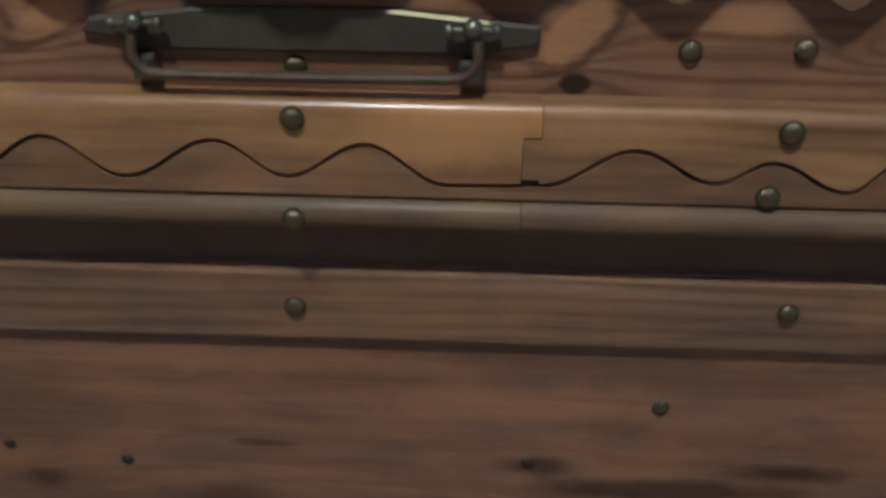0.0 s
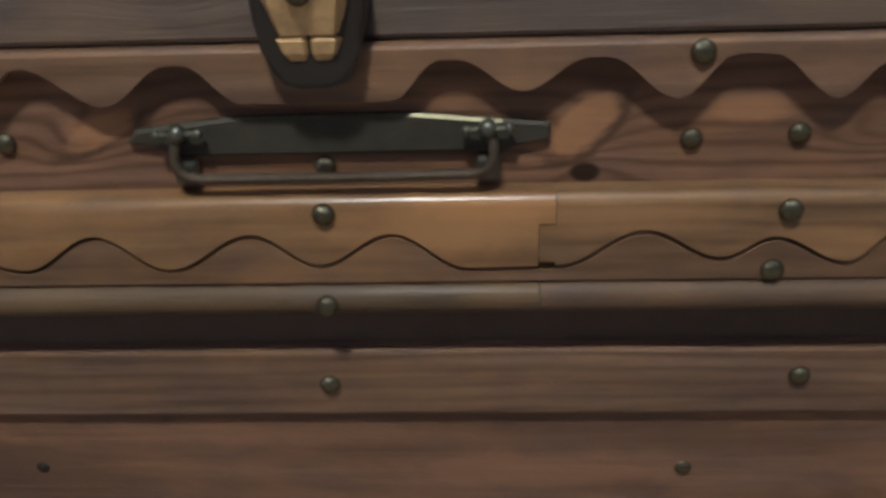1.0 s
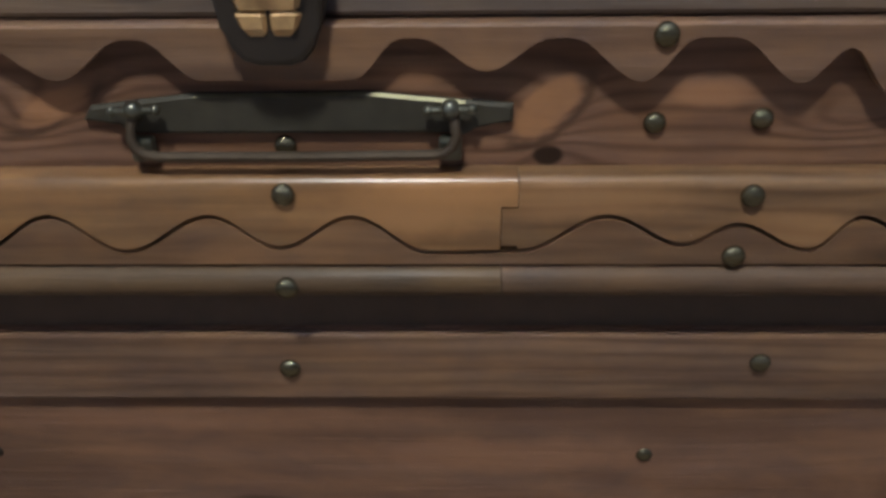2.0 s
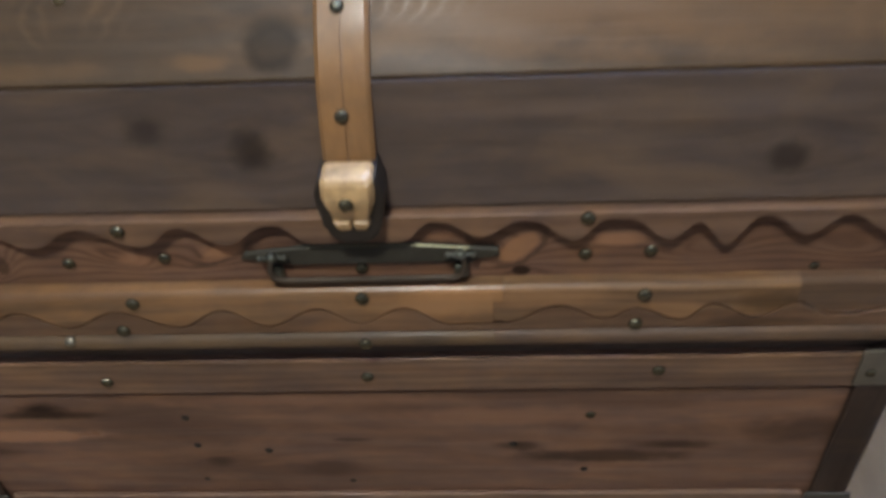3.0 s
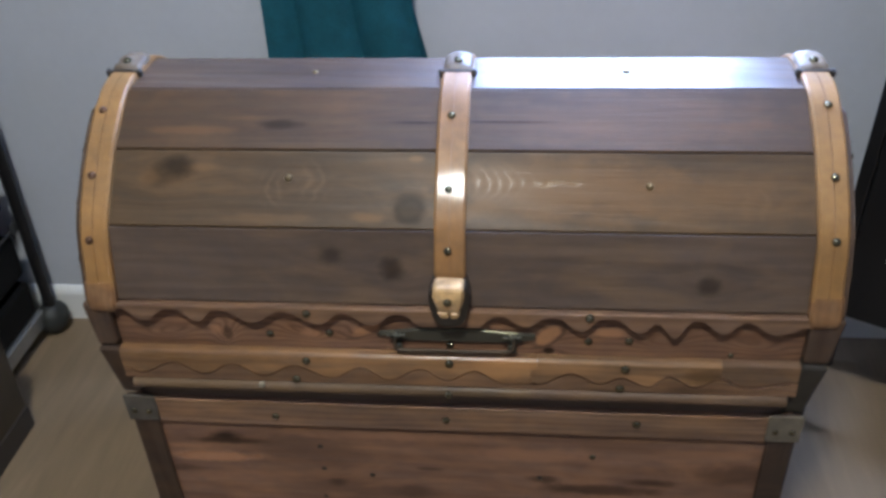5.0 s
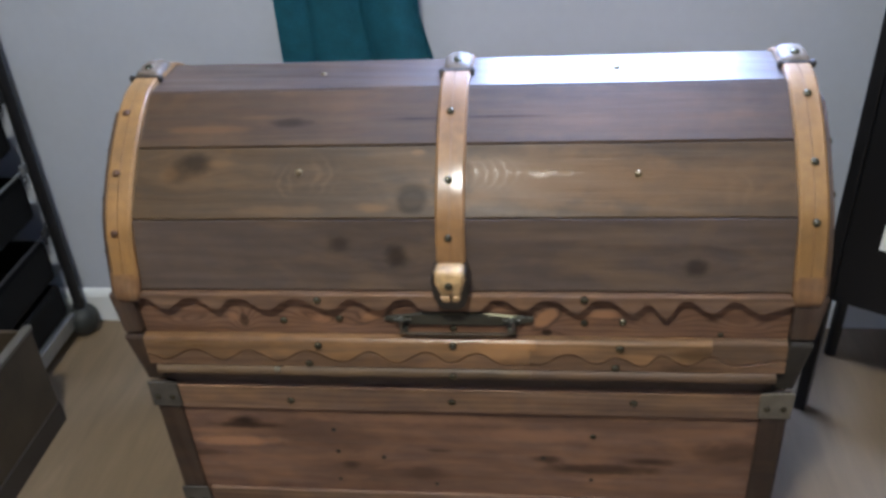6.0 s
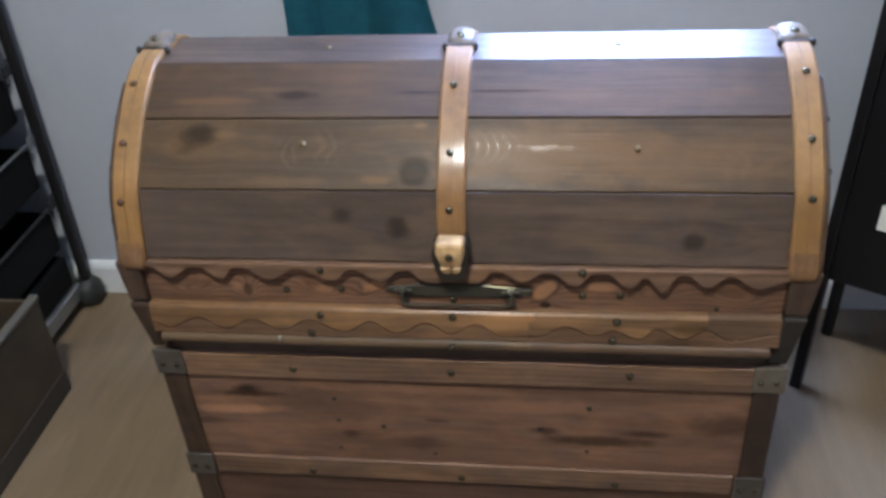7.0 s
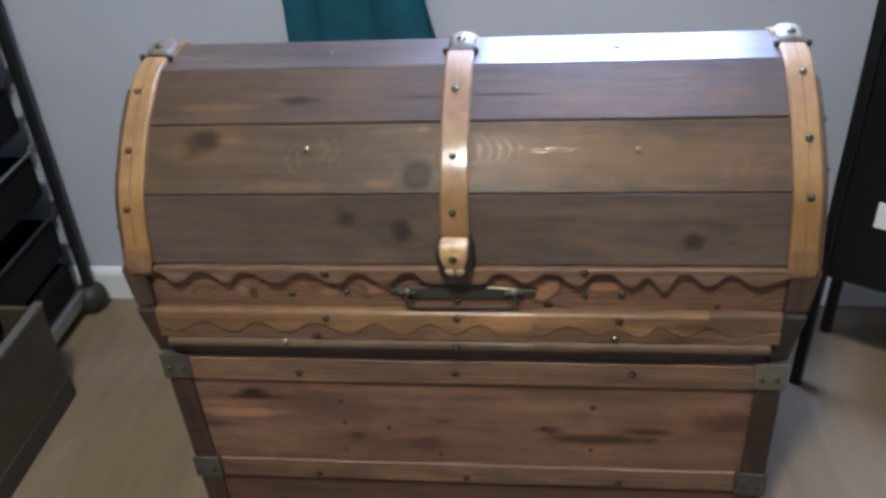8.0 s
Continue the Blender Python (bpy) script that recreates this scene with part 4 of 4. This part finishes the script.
for x0, x1 in ((LL + 0.0035, LL + 0.0394), (LR - 0.0394, LR - 0.0035)):
    xm, w = (x0 + x1) / 2, (x1 - x0) / 2
    rows = ((0.4950, 0.97, -0.0026), (0.4860, 0.98, -0.0056), (0.4780, 0.98, -0.0082), (0.4720, 0.96, -0.0096), (0.4660, 0.90, -0.0102), (0.4610, 0.80, -0.0092), (0.4580, 0.66, -0.0070))
    bm = swept([[(xm - w * k, 0.0015 if z > 0.4700 else -0.0066, z), (xm - w * k, y + 0.0030, z), (xm - w * k + 0.0035, y, z), (xm + w * k - 0.0035, y, z), (xm + w * k, y + 0.0030, z), (xm + w * k, 0.0015 if z > 0.4700 else -0.0066, z)]
                for z, k, y in rows])
    part("strap_shoe", bm, mat_shoe, chest, "worn rounded strap end", True)


def top_cap(xc):
    """A rounded knuckle over the ridge, with a dark clamp before it."""
    secs = []
    for y, w, h in ((0.1885, 0.0135, 0.0040), (0.191, 0.0160, 0.0074), (0.197, 0.0170, 0.0098), (0.205, 0.0160, 0.0088), (0.212, 0.0172, 0.0116), (0.222, 0.0164, 0.0100), (0.231, 0.0150, 0.0086), (0.2365, 0.0130, 0.0045)):
        secs.append([(xc + w * math.cos(a), y, 0.6695 + h * max(0.0, math.sin(a)) ** 0.6 * (1 + 0.22 * noise.noise((xc * 90 + 30 * math.cos(a) * w, y * 190, 3 * a)))) for a in (math.pi * k / 16 for k in range(17))])
    cap = part("strap_cap", swept(secs), mat_cap, chest, "rounded worn strap cap on the ridge", True)
    part("cap_clamp", box(xc - 0.0190, xc + 0.0190, 0.1810, 0.1882, 0.6655, 0.6742, 0.0032), mat_tip_dark, cap, "dark iron clamp")
    for sx in (-1, 1):
        part("clamp_end", ball(xc + sx * 0.0188, 0.1846, 0.6700, 0.0044, 0.8, 1.1, 1.2), mat_tip_dark, cap, smooth=True)
    stud(cap, xc, 0.1990, 0.6792, (0, -0.45, 1), 0.0054)


for xc in (0.011, LL + 0.0215, LR - 0.0215):
    top_cap(xc)


def strap_tip(xc):
    back = [(-0.018, 0.510), (-0.0225, 0.497), (-0.0218, 0.484), (-0.0190, 0.4720), (-0.0158, 0.4625), (-0.0120, 0.4582), (-0.0060, 0.4562), (0.0060, 0.4562), (0.0120, 0.4582), (0.0158, 0.4625), (0.0190, 0.4720), (0.0218, 0.484), (0.0225, 0.497), (0.018, 0.510)]
    hasp = part("strap_tip", prism([(xc + x, z) for x, z in back], -0.0170, 0.0100, 0.003), mat_tip_dark, chest, "dark rounded strap end block")
    def facets(rows):
        return swept([[(xc - w, -0.004, z), (xc - w, y + 0.0055, z), (xc - w * 0.80, y, z), (xc + w * 0.80, y, z), (xc + w, y + 0.0055, z), (xc + w, -0.004, z)] for z, w, y in rows])
    part("tip_face", facets([(0.5140, 0.0125, -0.0190), (0.5128, 0.0150, -0.0222), (0.5095, 0.0168, -0.0242), (0.5000, 0.0172, -0.0258), (0.4945, 0.0165, -0.0252), (0.4795, 0.0128, -0.0205)]), mat_tip, hasp, "carved pale wooden tip")
    for sx in (-1, 1):
        nub = swept([[(xc + sx * a, -0.004, z), (xc + sx * a, y + 0.002, z), (xc + sx * (a + 0.0015), y, z), (xc + sx * (b - 0.002), y, z), (xc + sx * b, y + 0.004, z), (xc + sx * b, -0.004, z)]
                     for z, a, b, y in ((0.4786, 0.0009, 0.0112, -0.0190), (0.4772, 0.0006, 0.0130, -0.0208), (0.4720, 0.0006, 0.0116, -0.0196), (0.4690, 0.0008, 0.0098, -0.0178), (0.4674, 0.0016, 0.0080, -0.0150))])
        part("tip_point", nub, mat_tip, hasp)
    stud(hasp, xc - 0.0008, -0.0256, 0.4965, FRONT, 0.0050)


strap_tip(0.011)

# latch plate and bail handle
plate_line = [(-0.075, 0.4285), (-0.060, 0.4262), (-0.056, 0.4222), (0.086, 0.4225), (0.089, 0.4258), (0.1050, 0.4270), (0.1052, 0.4348), (0.0853, 0.4364), (0.0456, 0.4402), (-0.027, 0.4396), (-0.071, 0.4344)]
plate = prism(plate_line[::-1], -0.0008, 0.0026)
bmesh.ops.recalc_face_normals(plate, faces=plate.faces[:])
bmesh.ops.bevel(plate, geom=[e for e in plate.edges if all(v.co.y < 0 for v in e.verts) and len({f.normal.y < -0.9 for f in e.link_faces}) > 1], offset=0.0013, segments=1, affect="EDGES")
bmesh.ops.recalc_face_normals(plate, faces=plate.faces[:])
# top bevels in this stretch get the painted glint
for f in plate.faces:
    f.material_index = 1 if f.normal.z > 0.3 and f.normal.y < -0.2 and -0.01 < f.calc_center_median().x < 0.085 else 0
latch = part("latch_plate", plate, mat_plate, chest, "dark slate-coloured metal latch plate with a glint painted on its top edge", extra=(mat_plate_edge,))
handle = part("handle", tube([(-0.0510, -0.004, 0.4330), (-0.0530, -0.006, 0.4285), (-0.0535, -0.008, 0.4235), (-0.0520, -0.0085, 0.4190), (-0.0485, -0.0085, 0.4162), (-0.0430, -0.0080, 0.4150),
                              (0.018, -0.0078, 0.4148), (0.0710, -0.0080, 0.4155), (0.0765, -0.0085, 0.4166), (0.0800, -0.0085, 0.4195), (0.0815, -0.008, 0.4240), (0.0810, -0.006, 0.4290), (0.0790, -0.004, 0.4335)], 0.0023), mat_handle, chest, "brown bronze bail handle", True)
for x in (-0.051, 0.079):
    knob = part("handle_post", ball(x, -0.006, 0.4350, 0.0040), mat_post, handle, "greenish metal post", True)
    bm = tube([(x - 0.0090, -0.006, 0.4345), (x + 0.0090, -0.006, 0.4350)], 0.0015)
    join(bm, ball(x - 0.0090, -0.006, 0.4345, 0.0022))
    join(bm, ball(x + 0.0090, -0.006, 0.4350, 0.0022))
    part("handle_pin", bm, mat_post, handle, smooth=True)
    part("handle_rest", box(x - 0.0050, x + 0.0050, -0.0045, 0.0024, 0.4105, 0.4215, 0.002), mat_post, handle)


# ---- black cart with trays ----
def cart():
    c = root("rolling_cart", -0.98, 0.33, 0.0, "black rolling cart with stacked plastic trays on casters", "cart")
    for x, y in ((-0.808, 0.520), (-1.14, 0.520), (-0.808, 0.02), (-1.14, 0.02)):
        part("pole", cylinder(x, y, 0.06, 0.98, 0.010), mat_black, c, smooth=True)
        w = part("caster", ball(x, y, 0.033, 0.0325, 0.9, 1, 1), mat_rubber, c, "black ball caster", True)
        part("caster_stem", cylinder(x, y, 0.056, 0.076, 0.012), mat_black, w)
    for z in (0.064, 0.149, 0.283, 0.417, 0.551, 0.685):
        high = 0.070 if z < 0.1 else 0.085
        t = box(-1.13, -0.818, 0.03, 0.498, z, z + high, 0.008)
        inner = box(-1.12, -0.828, 0.04, 0.488, z + 0.012, z + high + 0.0005)
        bmesh.ops.delete(inner, geom=[f for f in inner.faces if f.normal.z > 0.9], context="FACES")
        bmesh.ops.delete(t, geom=[f for f in t.faces if f.normal.z > 0.9 and len(f.verts) == 4 and f.calc_area() > 0.01], context="FACES")
        join(t, inner)
        part("tray", t, mat_tray, c, "black plastic tray")
        if z < 0.1:
            continue
        part("tray_rail", tube([(-0.813, 0.03, z + 0.096), (-0.813, 0.51, z + 0.096)], 0.0026), mat_rod if z == 0.283 else mat_rod_dark, c, "pale steel rail" if z == 0.283 else "dark steel rail", True)
        clip = box(-0.816, -0.811, 0.488, 0.512, z + 0.086, z + 0.106, 0.002)
        join(clip, tube([(-0.8135, 0.492, z + 0.076), (-0.8135, 0.508, z + 0.116)], 0.0026))
        part("rail_clip", clip, mat_rod if z == 0.283 else mat_rod_dark, c, "pale steel rail clip" if z == 0.283 else "")
    part("base_rail", box(-0.826, -0.812, 0.03, 0.505, 0.030, 0.062, 0.003), mat_rod, c)


cart()


# ---- brown box ----
def carton():
    c = root("storage_box", -0.93, 0.06, 0.0, "brown open storage box with a pale rim, standing on the floor", "box")
    x0, x1, y0, y1, h = -1.13, -0.737, -0.20, 0.265, 0.20
    part("side", box(x1 - 0.008, x1, y0, y1, 0.001, h, 0.001), mat_card, c)
    part("side", box(x0, x0 + 0.008, y0, y1, 0.001, h, 0.001), mat_card, c)
    part("end", box(x0 + 0.0085, x1 - 0.0085, y1 - 0.008, y1, 0.001, h, 0.001), mat_card, c)
    part("end", box(x0 + 0.0085, x1 - 0.0085, y0, y0 + 0.008, 0.001, h, 0.001), mat_card, c)
    part("bottom", box(x0 + 0.0085, x1 - 0.0085, y0 + 0.0085, y1 - 0.0085, 0.001, 0.009), mat_card, c)
    part("base_band", box(x1 + 0.0005, x1 + 0.0035, y0, y1, 0.001, 0.045, 0.001), mat_card_dark, c, "darker band round the base")
    part("rim", box(x1 - 0.012, x1 + 0.003, y0, y1 + 0.002, h + 0.0005, h + 0.010, 0.002), mat_card_edge, c, "pale folded rim")


carton()


# ---- black cabinet on legs ----
def cabinet():
    m = pose(0.544, 0.337, 0, 0, 0, -30.5)
    c = root("black_cabinet", 0.70, 0.40, 0.0, "tall black cabinet on thin legs with a white paper tag", "cabinet")

    def turned(bm):
        bm.transform(m)
        for v in bm.verts:
            v.co.x += 0.034 * v.co.z
        return bm
    body = box(0.004, 0.62, 0.002, 0.19, 0.225, 1.25, 0.004)
    for v in body.verts:
        if v.co.y > 0.1:
            v.co.y += 0.05 + 0.31 * v.co.x / 0.62
    part("body", turned(body), mat_black, c)
    part("front_panel", turned(box(0.0045, 0.612, -0.008, 0.0015, 0.228, 1.245, 0.002)), mat_black, c)
    part("corner_leg", turned(box(-0.014, 0.0035, -0.010, 0.010, 0.0, 1.25, 0.002)), mat_black, c)
    part("leg", tube([(0.622, 0.484, 0.001), (0.626, 0.484, 0.12), (0.630, 0.484, 0.30)], 0.0105), mat_black, c, smooth=True)
    part("brace", tube([(0.655, 0.500, 0.115), (0.690, 0.500, 0.235)], 0.005), mat_black, c, smooth=True)
    part("leg", turned(tube([(0.60, 0.165, 0.004), (0.59, 0.12, 0.226)], 0.008)), mat_black, c, smooth=True)
    part("leg", turned(box(0.60, 0.62, -0.006, 0.012, 0.0, 0.224, 0.002)), mat_black, c)
    part("paper_tag", turned(box(0.052, 0.130, -0.0105, -0.0085, 0.337, 0.378)), mat_paper, c, "white paper tag")


cabinet()
